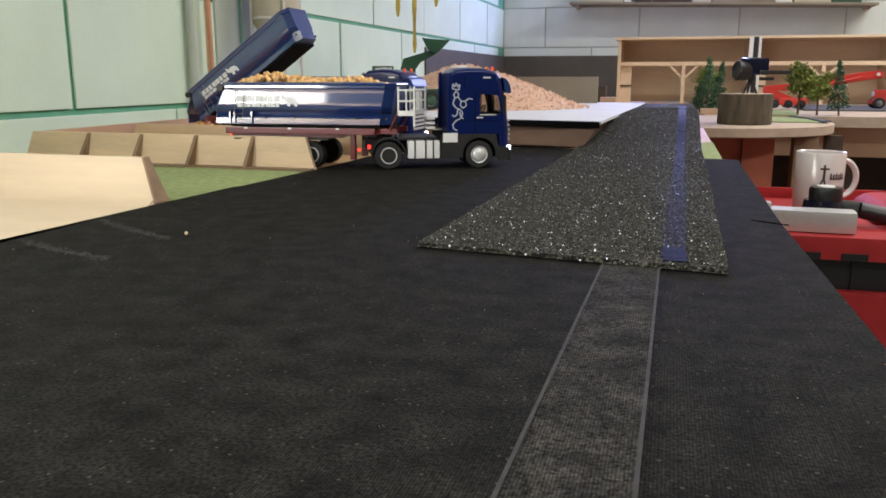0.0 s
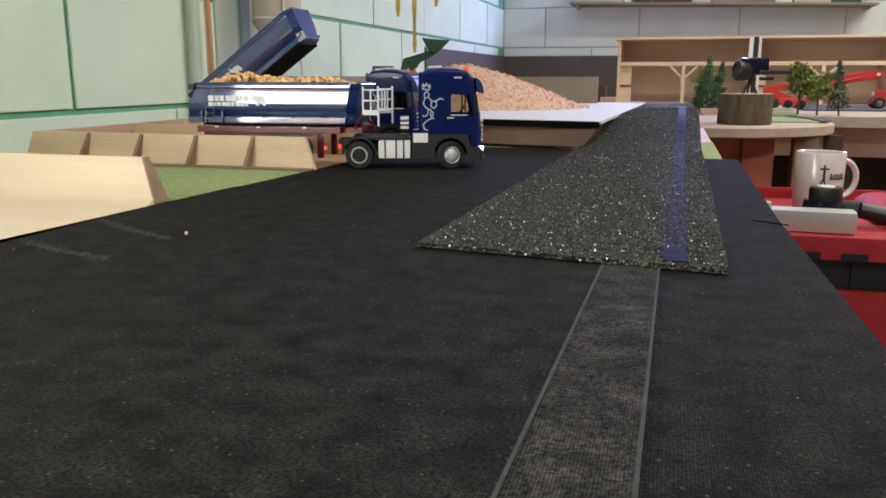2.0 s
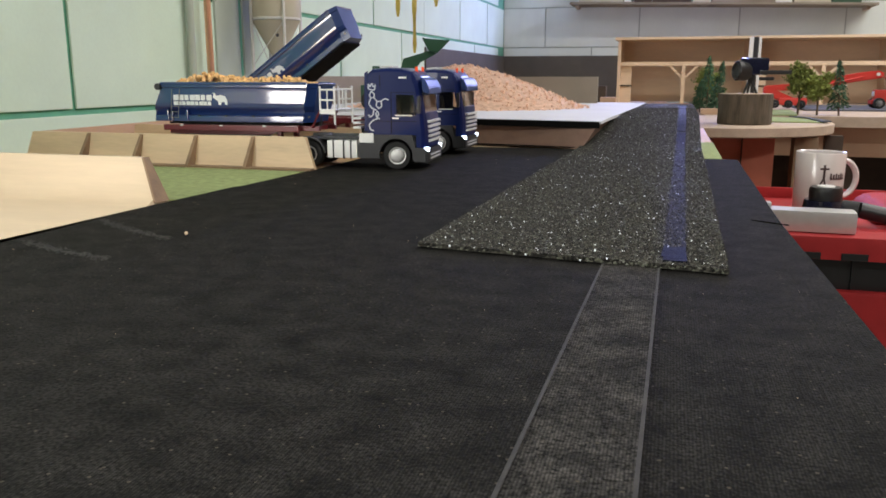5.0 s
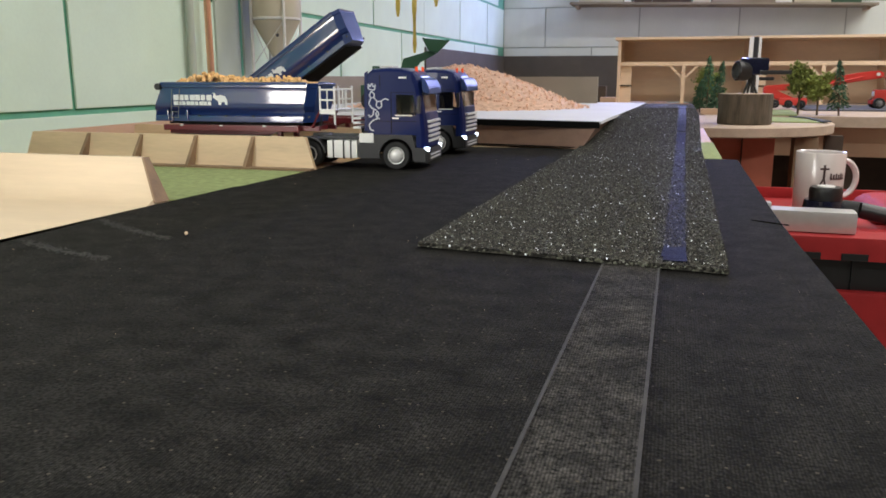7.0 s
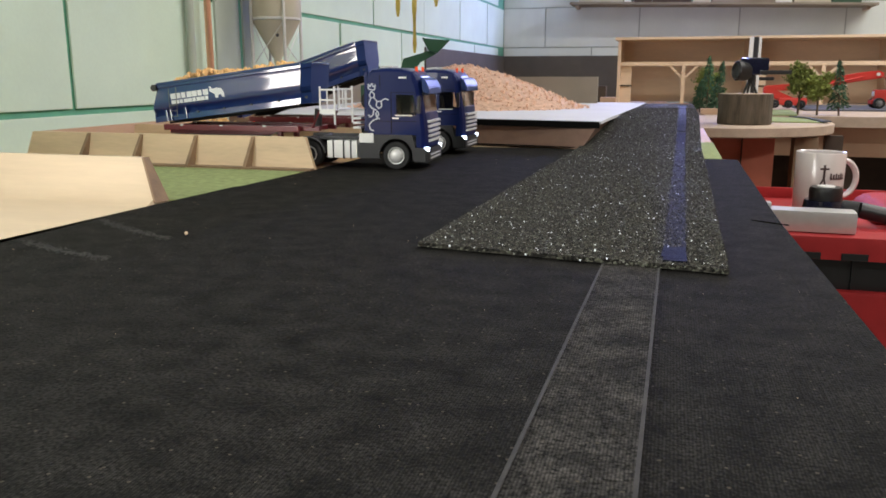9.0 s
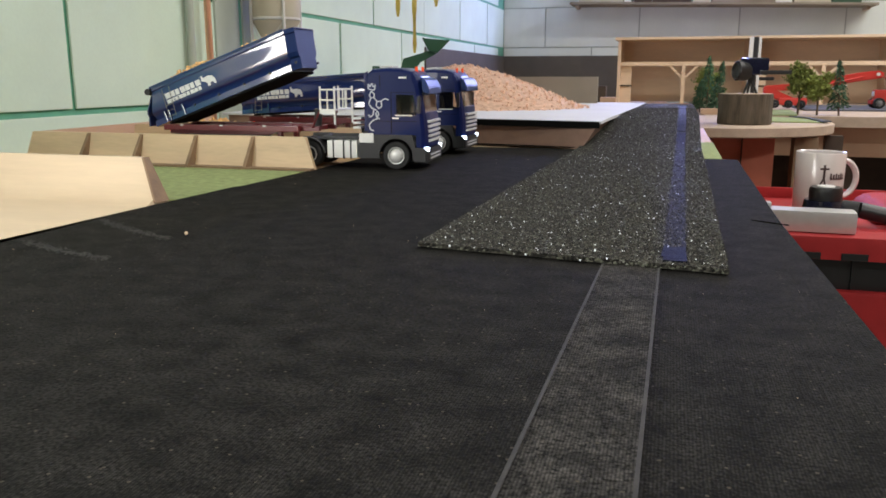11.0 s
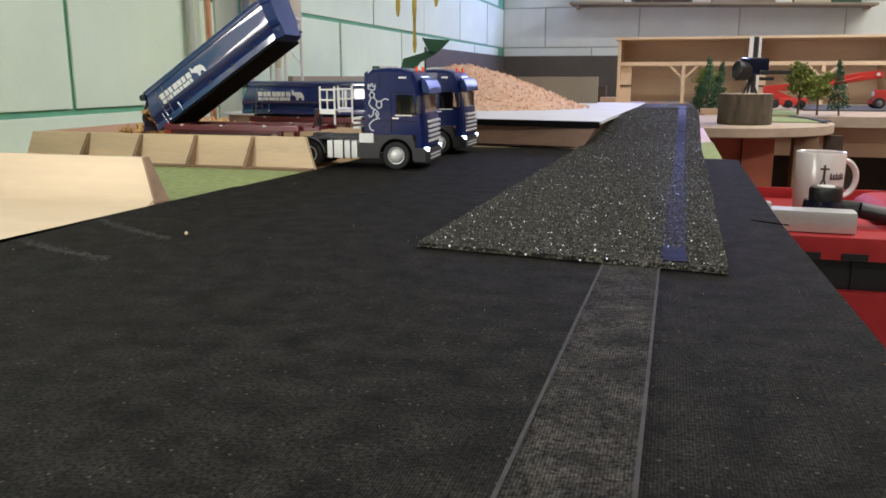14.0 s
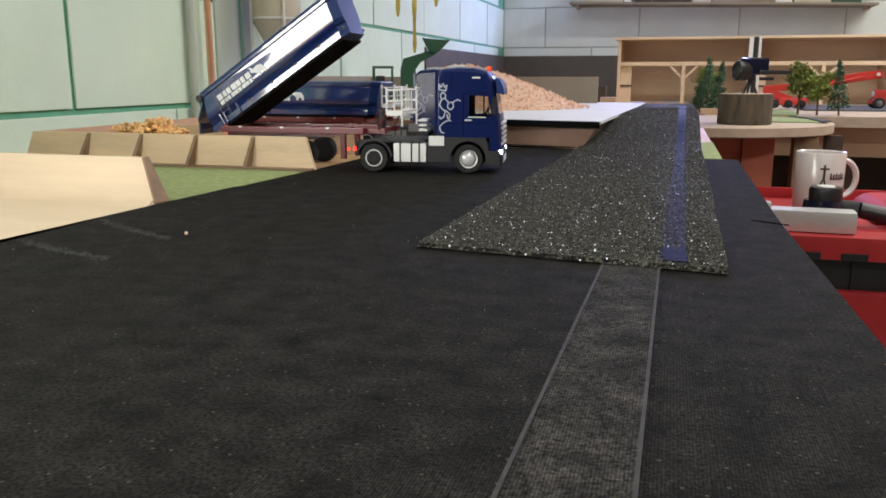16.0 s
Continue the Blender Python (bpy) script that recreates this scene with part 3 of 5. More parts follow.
def wheel_pose(x, y, z, side, roll, steer):
    """roll and steer in degrees; the outer face turns to the wheel's own side."""
    return Matrix.Translation((x, y, z)) @ pose(0, 0, 0, 0, 0, steer) @ pose(0, 0, 0, 0, roll, 0) @ pose(0, 0, 0, 90 if side < 0 else -90, 0, 0)


def section_loft(rows):
    """A closed shell through rows of points, capped at both ends."""
    bm = bmesh.new()
    rings = [[bm.verts.new(p) for p in row] for row in rows]
    for a, b in zip(rings, rings[1:]):
        n = len(a)
        for i in range(n):
            bm.faces.new((a[i], a[(i + 1) % n], b[(i + 1) % n], b[i]))
    bm.faces.new(rings[0])
    bm.faces.new(rings[-1][::-1])
    bmesh.ops.recalc_face_normals(bm, faces=bm.faces)
    sharp = [e for e in bm.edges if e.calc_face_angle(0) > radians(40)]
    bmesh.ops.bevel(bm, geom=sharp, offset=0.0010, segments=2, affect="EDGES", profile=0.6)
    return bm


def carve(solid, cutters):
    """The solid less all the cutters, as a bmesh."""
    made = []
    for bm in (solid, *cutters):
        me = bpy.data.meshes.new("work")
        bmesh.ops.recalc_face_normals(bm, faces=bm.faces)
        bm.to_mesh(me)
        bm.free()
        made.append(new("work", me))
    for cutter in made[1:]:
        mod = made[0].modifiers.new("cut", "BOOLEAN")
        mod.operation, mod.solver, mod.object = "DIFFERENCE", "EXACT", cutter
    out = bmesh.new()
    out.from_object(made[0], bpy.context.evaluated_depsgraph_get())
    for ob in made:
        me = ob.data
        bpy.data.objects.remove(ob)
        bpy.data.meshes.remove(me)
    return out


SIDE_OPENING = [(0.0005, 0.0640), (0.0235, 0.0640), (0.0258, 0.0662), (0.0255, 0.0715), (0.0225, 0.0850), (0.0210, 0.0868), (0.0015, 0.0878), (0.0005, 0.0868)]


def build_tractor(label, m, tank_mat, grille_mat):
    t = thing("tractor_unit", label, "truck", "model trucks", m)
    # cab: outline in x, z swept over y with softer corners, hollowed, with window openings cut through
    prof = [(-0.0340, 0.0405), (-0.0340, 0.1130), (-0.0290, 0.1172), (-0.0120, 0.1188), (0.0060, 0.1182), (0.0195, 0.1148), (0.0270, 0.1085), (0.0298, 0.1020), (0.0315, 0.0910), (0.0362, 0.0660), (0.0382, 0.0450), (0.0382, 0.0260), (0.0245, 0.0260), (0.0245, 0.0405)]
    rows = []
    for k, inset, drop in ((-0.99, 0.0075, 0.0042), (-0.93, 0.0036, 0.0016), (-0.80, 0.0012, 0.0005), (-0.5, 0.0, 0.0), (0.5, 0.0, 0.0), (0.80, 0.0012, 0.0005), (0.93, 0.0036, 0.0016), (0.99, 0.0075, 0.0042)):
        rows.append([(x - (inset if x > 0.0247 else 0), HALF * k, z - (drop if z > 0.095 else 0)) for x, z in prof])
    hollow = prism(bmesh.new(), [(-0.0310, 0.0450), (-0.0310, 0.1080), (0.0030, 0.1100), (0.0200, 0.1040), (0.0262, 0.0920), (0.0316, 0.0660), (0.0330, 0.0450)], -HALF + 0.0022, HALF - 0.0022, "y")
    sides = prism(bmesh.new(), SIDE_OPENING, -0.06, 0.06, "y")
    screen = prism(bmesh.new(), [(0.0200, 0.0670), (0.0450, 0.0670), (0.0450, 0.0900), (0.0200, 0.0900)], -0.0320, 0.0320, "y")
    part("cab", carve(section_loft(rows), (hollow, sides, screen)), BLUE_CAB, t, smooth=True, flat_over=3e-5)
    part("dashboard", boxed(0.0190, -0.0340, 0.0465, 0.0300, 0.0340, 0.0640, bevel=0.002), DARK, t)
    for y in (-0.019, 0.019):
        st_ = bmesh.new()
        prism(st_, [(-0.0160, 0.0455), (0.0030, 0.0455), (0.0040, 0.0560), (-0.0090, 0.0580), (-0.0125, 0.0800), (-0.0180, 0.0810)], y - 0.009, y + 0.009, "y")
        part("seat", st_, DARK, t)
    wh = bmesh.new()
    ring = [Matrix.Translation((0.0150, 0.019, 0.0660)) @ pose(0, 0, 0, 0, -60, 0) @ Vector((0.0085 * math.cos(a), 0.0085 * math.sin(a), 0)) for a in [2 * math.pi * k / 16 for k in range(17)]]
    part("steering_wheel", tube(wh, ring, 0.0009, 5), BLACKPL, t)
    for s in (-1, 1):
        y0, y1 = (s * (HALF + 0.0006), s * (HALF - 0.002))
        w = bmesh.new()
        prism(w, [(0.0125 + (x - 0.0125) * 1.03, 0.0755 + (z - 0.0755) * 1.03) for x, z in SIDE_OPENING], min(s * (HALF - 0.0026), s * (HALF - 0.0018)), max(s * (HALF - 0.0026), s * (HALF - 0.0018)), "y")
        part("side_window", w, TINT, t, "lightly smoked side window")
        gx = 0.0165
        part("window_rubber", boxed(gx, min(s * (HALF - 0.0034), s * (HALF - 0.0026)), 0.064, gx + 0.0016, max(s * (HALF - 0.0034), s * (HALF - 0.0026)), 0.087), BLACKPL, t)
        part("door_handle", boxed(-0.004, min(y0, s * (HALF + 0.0016)), 0.0595, 0.004, max(y0, s * (HALF + 0.0016)), 0.0612, bevel=0.0004), SILVER, t)
        mir = bmesh.new()
        box(mir, 0.0270, min(s * 0.040, s * 0.0455), 0.066, 0.0310, max(s * 0.040, s * 0.0455), 0.0865)
        bmesh.ops.bevel(mir, geom=mir.edges[:], offset=0.001, segments=2, affect="EDGES")
        part("wing_mirror", mir, BLACKPL, t)
        fl = bmesh.new()
        prism(fl, [(-0.0385, 0.045), (-0.0341, 0.045), (-0.0341, 0.114), (-0.0375, 0.1120)], min(s * 0.0385, s * 0.0355), max(s * 0.0385, s * 0.0355), "y")
        part("side_deflector", fl, BLUE_CAB, t)
        # skirt with the arch over the front wheel
        arch = [(-0.046, 0.013), (-0.0225, 0.013)]
        arch += [(0.0205 * math.cos(a), 0.0165 + 0.0205 * math.sin(a)) for a in [math.radians(190 - 20 * k) for k in range(11)]]
        arch += [(0.0225, 0.010), (0.0360, 0.010), (0.0365, 0.0255), (0.0235, 0.0265), (0.0200, 0.0410), (-0.046, 0.0410)]
        sk = bmesh.new()
        prism(sk, arch, min(s * 0.0395, s * 0.0365), max(s * 0.0395, s * 0.0365), "y")
        part("skirt", sk, DARK, t)
        part("step_panel", boxed(-0.0445, min(s * 0.0397, s * 0.041), 0.0315, -0.027, max(s * 0.0397, s * 0.041), 0.0425, bevel=0.0004), GREYPL if tank_mat is GREYPL else WHITEPL, t)
        # tank and battery box between the axles
        tk = part("fuel_tank", boxed(-0.0860, min(s * 0.0385, s * 0.020), 0.0125, -0.0480, max(s * 0.0385, s * 0.020), 0.0335, bevel=0.0022), tank_mat, t, smooth=True)
        for x in (-0.0780, -0.0650, -0.0560):
            part("strap", boxed(x - 0.0008, min(s * 0.0391, s * 0.019), 0.012, x + 0.0008, max(s * 0.0391, s * 0.019), 0.0340), DARK, tk)
        # rear mudguard
        g2 = bmesh.new()
        outer = [(-WB + 0.0212 * math.cos(a), 0.0165 + 0.0212 * math.sin(a)) for a in [math.radians(5 + 17 * k) for k in range(11)]]
        inner = [(-WB + 0.0195 * math.cos(a), 0.0165 + 0.0195 * math.sin(a)) for a in [math.radians(175 - 17 * k) for k in range(11)]]
        prism(g2, outer + inner, min(s * 0.0385, s * 0.017), max(s * 0.0385, s * 0.017), "y")
        part("mudguard", g2, DARK, t, smooth=True)
        part("tail_light", boxed(-WB - 0.0245, min(s * 0.033, s * 0.037), 0.0245, -WB - 0.0215, max(s * 0.033, s * 0.037), 0.0292, bevel=0.0005), TAILLIGHT, t)
        part("headlight", boxed(0.0340, min(s * 0.0310, s * 0.0380), 0.0215, 0.0393, max(s * 0.0310, s * 0.0380), 0.0270, bevel=0.0020), HEADLIGHT, t)
        bq = bmesh.new()
        lathe(bq, [(0.0018, 0), (0.0018, 0.0045), (0.0012, 0.0058), (0.0003, 0.0062)], 12, Matrix.Translation((0.0200, s * 0.016, 0.1138)))
        part("beacon", bq, BEACON, t, smooth=True)
        ha = bmesh.new()
        rod(ha, (-0.026, s * 0.012, 0.1192), (-0.010, s * 0.012, 0.1196), 0.0010, 8, 0.0018)
        part("air_horn", ha, SILVER, t)
    for s in (-1, 1):
        sm = bmesh.new()
        ya, yb = min(s * (HALF - 0.001), s * (HALF - 0.0001)), max(s * (HALF - 0.001), s * (HALF - 0.0001))
        for x0_, z0_, x1_, z1_ in ((-0.0058, 0.043, -0.0050, 0.0900), (-0.0058, 0.0900, 0.0215, 0.0905), (-0.0320, 0.0565, 0.0250, 0.0570), (-0.0190, 0.0940, -0.0184, 0.1100)):
            box(sm, x0_, ya, z0_, x1_, yb, z1_)
        part("panel_seam", sm, UNDER, t)
        part("roof_lamp", boxed(0.004, min(s * (HALF - 0.0006), s * (HALF + 0.0004)), 0.1060, 0.013, max(s * (HALF - 0.0006), s * (HALF + 0.0004)), 0.1080), SILVER, t)
        # Silver strip stands in for the bright reflection below the side window.
        part("window_reflection", boxed(0.0000, min(s * (HALF - 0.0004), s * (HALF + 0.0009)), 0.0630, 0.0200, max(s * (HALF - 0.0004), s * (HALF + 0.0009)), 0.0643), SILVER, t)
    ws = bmesh.new()
    prism(ws, [(0.0340, 0.0655), (0.0348, 0.0655), (0.0304, 0.0910), (0.0296, 0.0910)], -0.0325, 0.0325, "y")
    part("windscreen", ws, TINT, t, "lightly smoked windscreen")
    vs = bmesh.new()
    prism(vs, [(0.0312, 0.0905), (0.0395, 0.0880), (0.0388, 0.0960), (0.0350, 0.1040), (0.0296, 0.1075)], -0.0345, 0.0345, "y")
    bmesh.ops.bevel(vs, geom=vs.edges[:], offset=0.001, segments=2, affect="EDGES")
    part("sun_visor", vs, BLUE_FLAT, t)
    for k in range(5):
        z = 0.0325 + 0.0056 * k
        part("grille_bar", boxed(0.0350, -0.029, z, 0.0396, 0.029, z + 0.0030, bevel=0.0008), grille_mat, t)
    part("bumper", boxed(0.028, -0.0380, 0.009, 0.0390, 0.0380, 0.0255, bevel=0.0025), DARK, t, smooth=True)
    for z in (0.0125, 0.0165):
        part("bumper_bar", boxed(0.0380, -0.026, z, 0.0400, 0.026, z + 0.0018, bevel=0.0004), SILVER, t)
    # decal scribble on both flanks
    strokes = [[(-0.0330, 0.0940), (-0.0326, 0.1000), (-0.0305, 0.0962), (-0.0285, 0.1008), (-0.0265, 0.0962), (-0.0240, 0.0990), (-0.0255, 0.0925), (-0.0330, 0.0940)],
               [(-0.0290, 0.0915), (-0.0315, 0.0870), (-0.0300, 0.0835), (-0.0260, 0.0845), (-0.0255, 0.0880), (-0.0290, 0.0915)],
               [(-0.0260, 0.0840), (-0.0220, 0.0795), (-0.0175, 0.0800), (-0.0125, 0.0830), (-0.0085, 0.0815)],
               [(-0.0175, 0.0800), (-0.0165, 0.0745), (-0.0200, 0.0715), (-0.0235, 0.0745), (-0.0225, 0.0800)],
               [(-0.0300, 0.0835), (-0.0325, 0.0770), (-0.0290, 0.0720), (-0.0240, 0.0700), (-0.0205, 0.0660), (-0.0225, 0.0600), (-0.0285, 0.0570), (-0.0325, 0.0525), (-0.0310, 0.0470), (-0.0270, 0.0455)],
               [(-0.0260, 0.0710), (-0.0275, 0.0640), (-0.0310, 0.0615), (-0.0330, 0.0640)], [(-0.0240, 0.0670), (-0.0235, 0.0625), (-0.0195, 0.0590)]]
    for s in (-1, 1):
        dc = bmesh.new()
        for st in strokes:
            for (xa, za), (xb, zb) in zip(st, st[1:]):
                d = Vector((xb - xa, zb - za))
                nn = Vector((-d.y, d.x)).normalized() * 0.0007
                prism(dc, [(xa - nn.x, za - nn.y), (xb - nn.x, zb - nn.y), (xb + nn.x, zb + nn.y), (xa + nn.x, za + nn.y)], min(s * (HALF - 0.0004), s * (HALF + 0.0001)), max(s * (HALF - 0.0004), s * (HALF + 0.0001)), "y")
        part("flank_decal", dc, DECAL_G, t, "silver scroll decal")
    # chassis, deck and the hoses behind the cab
    fr = bmesh.new()
    for s in (-1, 1):
        box(fr, -WB - 0.026, s * 0.012 - 0.002, 0.022, 0.030, s * 0.012 + 0.002, 0.034)
    box(fr, -WB - 0.026, -0.014, 0.024, -WB - 0.022, 0.014, 0.032)
    part("chassis_frame", fr, DARK, t)
    part("deck_plate", boxed(-0.098, -0.030, 0.034, -0.050, 0.030, 0.0375, bevel=0.0006), DARK, t)
    part("fifth_wheel", lathe(bmesh.new(), [(0.012, 0.034), (0.0125, 0.037), (0.011, 0.0395), (0.003, 0.0395)], 20, Matrix.Translation((-WB + 0.004, 0, 0))), DARK, t)
    for k in range(3):
        part("hose_bracket", boxed(-0.060, -0.016 + 0.0002 * k, 0.046 + 0.0056 * k, -0.050, 0.012, 0.0488 + 0.0056 * k, bevel=0.0006), WHITEPL, t)
    for s in (-1, 1):
        wheel("front_wheel", t, 0, s * 0.0335, WR, WR, 0.0105, SILVER)
        wheel("rear_wheel", t, -WB, s * 0.0300, WR, WR, 0.0165, SILVER, deep=True)
    return t


WINDOW = material("tinted_window", (0.045, 0.037, 0.029), 0.06, vary=0, bump=0, coat=0.5)
XF, XR = 0.002, -0.207
PIVOT = Vector((-0.192, 0, 0.050))
HINGE = Vector((XR + 0.003, 0, 0.0955))


def potato_mesh(bm, c, r):
    blob(bm, c, r, (1.25, 0.9, 0.85), 1, 0.08)


def build_trailer(label, m, loaded):
    t = thing("tipper_trailer", label, "trailer", "tipper trailers", m)
    # half-pipe body, in the space of its rear hinge
    def ends(z):
        k = (z - 0.0515) / 0.0485
        return (XR + 0.004 - 0.012 * (1 - abs(k - 0.28) / 0.72 if k > 0.28 else 1) + 0.006 * k, XF - 0.010 + 0.010 * k)
    half = [(0.0385, 0.1000), (0.0385, 0.0950), (0.0372, 0.0940), (0.0370, 0.0930), (0.0371, 0.0880), (0.0372, 0.0820), (0.03725, 0.0760), (0.0371, 0.0715), (0.0362, 0.0690), (0.0340, 0.0668), (0.0310, 0.0650), (0.0280, 0.0600), (0.0330, 0.0590), (0.0330, 0.0520), (0.0200, 0.0515)]
    inner = [(0.0170, 0.0600), (0.0265, 0.0660), (0.0325, 0.0760), (0.0345, 0.0900), (0.0350, 0.1000)]
    loop = half + [(-y, z) for y, z in half[::-1]] + [(-y, z) for y, z in inner] + inner[::-1]
    bm = bmesh.new()
    ring0 = [bm.verts.new(Vector((ends(z)[0], y, z)) - PIVOT) for y, z in loop]
    ring1 = [bm.verts.new(Vector((ends(z)[1], y, z)) - PIVOT) for y, z in loop]
    n = len(loop)
    for i in range(n):
        bm.faces.new((ring0[i], ring0[(i + 1) % n], ring1[(i + 1) % n], ring1[i]))
    bm.faces.new(ring0)
    bm.faces.new(ring1[::-1])
    body = part("body", bm, BLUE, t, smooth=True)
    body.matrix_basis = Matrix.Translation(PIVOT)
    # front board with chamfered corners, tailgate and dark underside
    for nm, e, d, tight in (("front_board", 1, 0.0105, 0.76), ("tailgate", 0, -0.0018, 0.985)):
        bm = bmesh.new()
        outl = [(0.0385, 0.1000), (0.0385, 0.0945), (0.0368, 0.0935), (0.0372, 0.0720), (0.0345, 0.0672), (0.0310, 0.0650)] + [(0.031, 0.0595), (0.031, 0.0520)]
        full = outl + [(-y, z) for y, z in outl[::-1]]
        org = PIVOT if e == 1 else HINGE
        A = [bm.verts.new(Vector((ends(z)[e], y, z)) - org) for y, z in full]
        B = [bm.verts.new(Vector((ends(z)[e] + d, y * tight, z)) - org) for y, z in full]
        bm.faces.new(A)
        bm.faces.new(B[::-1])
        for i in range(len(full)):
            bm.faces.new((A[i], B[i], B[(i + 1) % len(full)], A[(i + 1) % len(full)]))
        gate = part(nm, bm, BLUE if e == 0 else BLUE_FLAT, body, m=Matrix.Translation(org - PIVOT))
        if e == 1:
            bs = bmesh.new()
            rod(bs, Vector((ends(0.099)[1] + d - 0.0004, -0.028, 0.0990)) - PIVOT, Vector((ends(0.099)[1] + d - 0.0004, 0.028, 0.0990)) - PIVOT, 0.0014, 8)
            part("front_rim", bs, BLUE, gate, smooth=True)
    # Black sheet added so the body's underside stays dark instead of mirroring the floor.
    part("underside_sheet", boxed(XR + 0.012 - PIVOT.x, -0.0325, 0.0488 - PIVOT.z, XF - 0.010 - PIVOT.x, 0.0325, 0.0513 - PIVOT.z), UNDER, body, "matt black sheet added to darken the underside")
    for s in (-1, 1):
        # rim tube, sill rail with its tie-downs, hinge eye, striped light rail
        b = bmesh.new()
        rod(b, Vector((XR + 0.006, s * 0.0375, 0.0995)) - PIVOT, Vector((XF - 0.001, s * 0.0375, 0.0995)) - PIVOT, 0.0020, 8)
        part("rim_tube", b, BLUE, body, smooth=True)
        b = bmesh.new()
        rod(b, Vector((XR + 0.003, s * 0.036, 0.0955)) - PIVOT, Vector((XR + 0.003, s * 0.0415, 0.0955)) - PIVOT, 0.0042, 12)
        part("hinge_boss", b, DARK, body)
        for k in range(5):
            x = XR + 0.055 + 0.038 * k
            part("tie_hook", boxed(x - PIVOT.x, min(s * 0.0325, s * 0.0345), 0.0580 - PIVOT.z, x + 0.0028 - PIVOT.x, max(s * 0.0325, s * 0.0345), 0.0605 - PIVOT.z), DARK, body)
        ladder = bmesh.new()
        for x in (XR + 0.018, XR + 0.029):
            rod(ladder, Vector((x, s * 0.0385, 0.0560)) - PIVOT, Vector((x + 0.005, s * 0.0395, 0.0925)) - PIVOT, 0.00042, 6)
        for z in (0.0570, 0.0640, 0.0710):
            x = XR + 0.018 + 0.005 * (z - 0.056) / 0.0365
            rod(ladder, Vector((x, s * 0.0387, z)) - PIVOT, Vector((x + 0.011, s * 0.0387, z)) - PIVOT, 0.00045, 6)
        part("ladder", ladder, GREYPL, body, "thin grey ladder")
        for x in (XR + 0.010, XR + 0.016, XR + 0.038):
            part("flank_rib", boxed(x - PIVOT.x, min(s * 0.0275, s * 0.0352), 0.0522 - PIVOT.z, x + 0.0026 - PIVOT.x, max(s * 0.0275, s * 0.0352), 0.0665 - PIVOT.z, bevel=0.0005), BLUE, body)
        # word bars and animal shape, in white film
        fy0, fy1 = s * 0.0362, s * 0.0379
        for row, (z0, z1, n_) in enumerate(((0.0785, 0.0855, 7), (0.0725, 0.0772, 9))):
            for k in range(n_):
                wd = 0.055 / n_
                x = -0.184 + wd * k if s < 0 else -0.129 - wd * (k + 1)
                b = bmesh.new()
                box(b, x - PIVOT.x + 0.0003, min(fy0, fy1), z0 - PIVOT.z, x + wd * (0.96 - 0.1 * (k % 3)) - PIVOT.x, max(fy0, fy1), z1 - PIVOT.z)
                part("logo_bar", b, DECAL, body, "white film bar")
        b = bmesh.new()
        sil = [(-0.117, 0.0800), (-0.121, 0.0820), (-0.1195, 0.0865), (-0.1215, 0.0880), (-0.1185, 0.0880), (-0.1165, 0.0845), (-0.110, 0.0855), (-0.104, 0.0840), (-0.101, 0.0790), (-0.101, 0.0730), (-0.104, 0.0735), (-0.105, 0.0770), (-0.109, 0.0765), (-0.110, 0.0730), (-0.1135, 0.0735), (-0.1135, 0.0775)]
        prism(b, [(x - 0.0065 - PIVOT.x, z - PIVOT.z) for x, z in sil], min(fy0, fy1), max(fy0, fy1), "y")
        part("logo_shape", b, DECAL, body, "white film animal shape")
    if loaded:
        b = bmesh.new()
        for k in range(520):
            x = random.uniform(XR + 0.012, XF - 0.012)
            y = random.uniform(-0.032, 0.032)
            k2 = (x - XR) / (XF - XR)
            crown = 0.0155 * (1 - (y / 0.036) ** 2) * min(1, 5 * k2, 3.5 * (1 - k2)) * (0.75 + 0.25 * math.sin(3.0 * k2 * math.pi - 0.6))
            potato_mesh(b, Vector((x, y, 0.0965 + crown + random.uniform(-0.004, 0.0012))) - PIVOT, random.uniform(0.0019, 0.0031))
        box(b, XR + 0.016 - PIVOT.x, -0.0310, 0.086 - PIVOT.z, XF - 0.012 - PIVOT.x, 0.0310, 0.0955 - PIVOT.z)
        load = tagged(part("load", b, POTATO, body, "heaped load of yellow potatoes", smooth=True), kind="stuff")
    # chassis
    ch = bmesh.new()
    for s in (-1, 1):
        prism(ch, [(XR + 0.010, 0.0360), (-0.055, 0.0360), (-0.040, 0.0415), (0.012, 0.0415), (0.012, 0.0475), (XR + 0.010, 0.0475)], s * 0.026 - 0.003, s * 0.026 + 0.003, "y")
    for x in (XR + 0.014, -0.150, -0.100, -0.050, 0.0):
        box(ch, x - 0.003, -0.026, 0.0415, x + 0.003, 0.026, 0.0465)
    part("chassis", ch, RED_CHASSIS, t)
    for s in (-1, 1):
        part("side_rail", boxed(XR + 0.006, min(s * 0.031, s * 0.0375), 0.0405, -0.012, max(s * 0.031, s * 0.0375), 0.0480, bevel=0.0008), RED_CHASSIS, t)
        # Silver clamps that also stand in for small highlights along the red rail.
        for x in (-0.176, -0.120, -0.060):
            part("highlight_clamp", boxed(x, min(s * 0.0377, s * 0.0385), 0.0465, x + 0.004, max(s * 0.0377, s * 0.0385), 0.0485), SILVER, t)
        part("landing_leg", boxed(-0.046, s * 0.024 - 0.003, 0.010, -0.040, s * 0.024 + 0.003, 0.040), RED_CHASSIS, t)
        part("mudguard", boxed(-0.190, min(s * 0.021, s * 0.0375), 0.0338, -0.070, max(s * 0.021, s * 0.0375), 0.0355), DARK, t)
        for x in (-0.092, -0.130, -0.168):
            wheel("trailer_wheel", t, x, s * 0.0300, 0.0160, 0.0160, 0.0140, SILVER, deep=True)
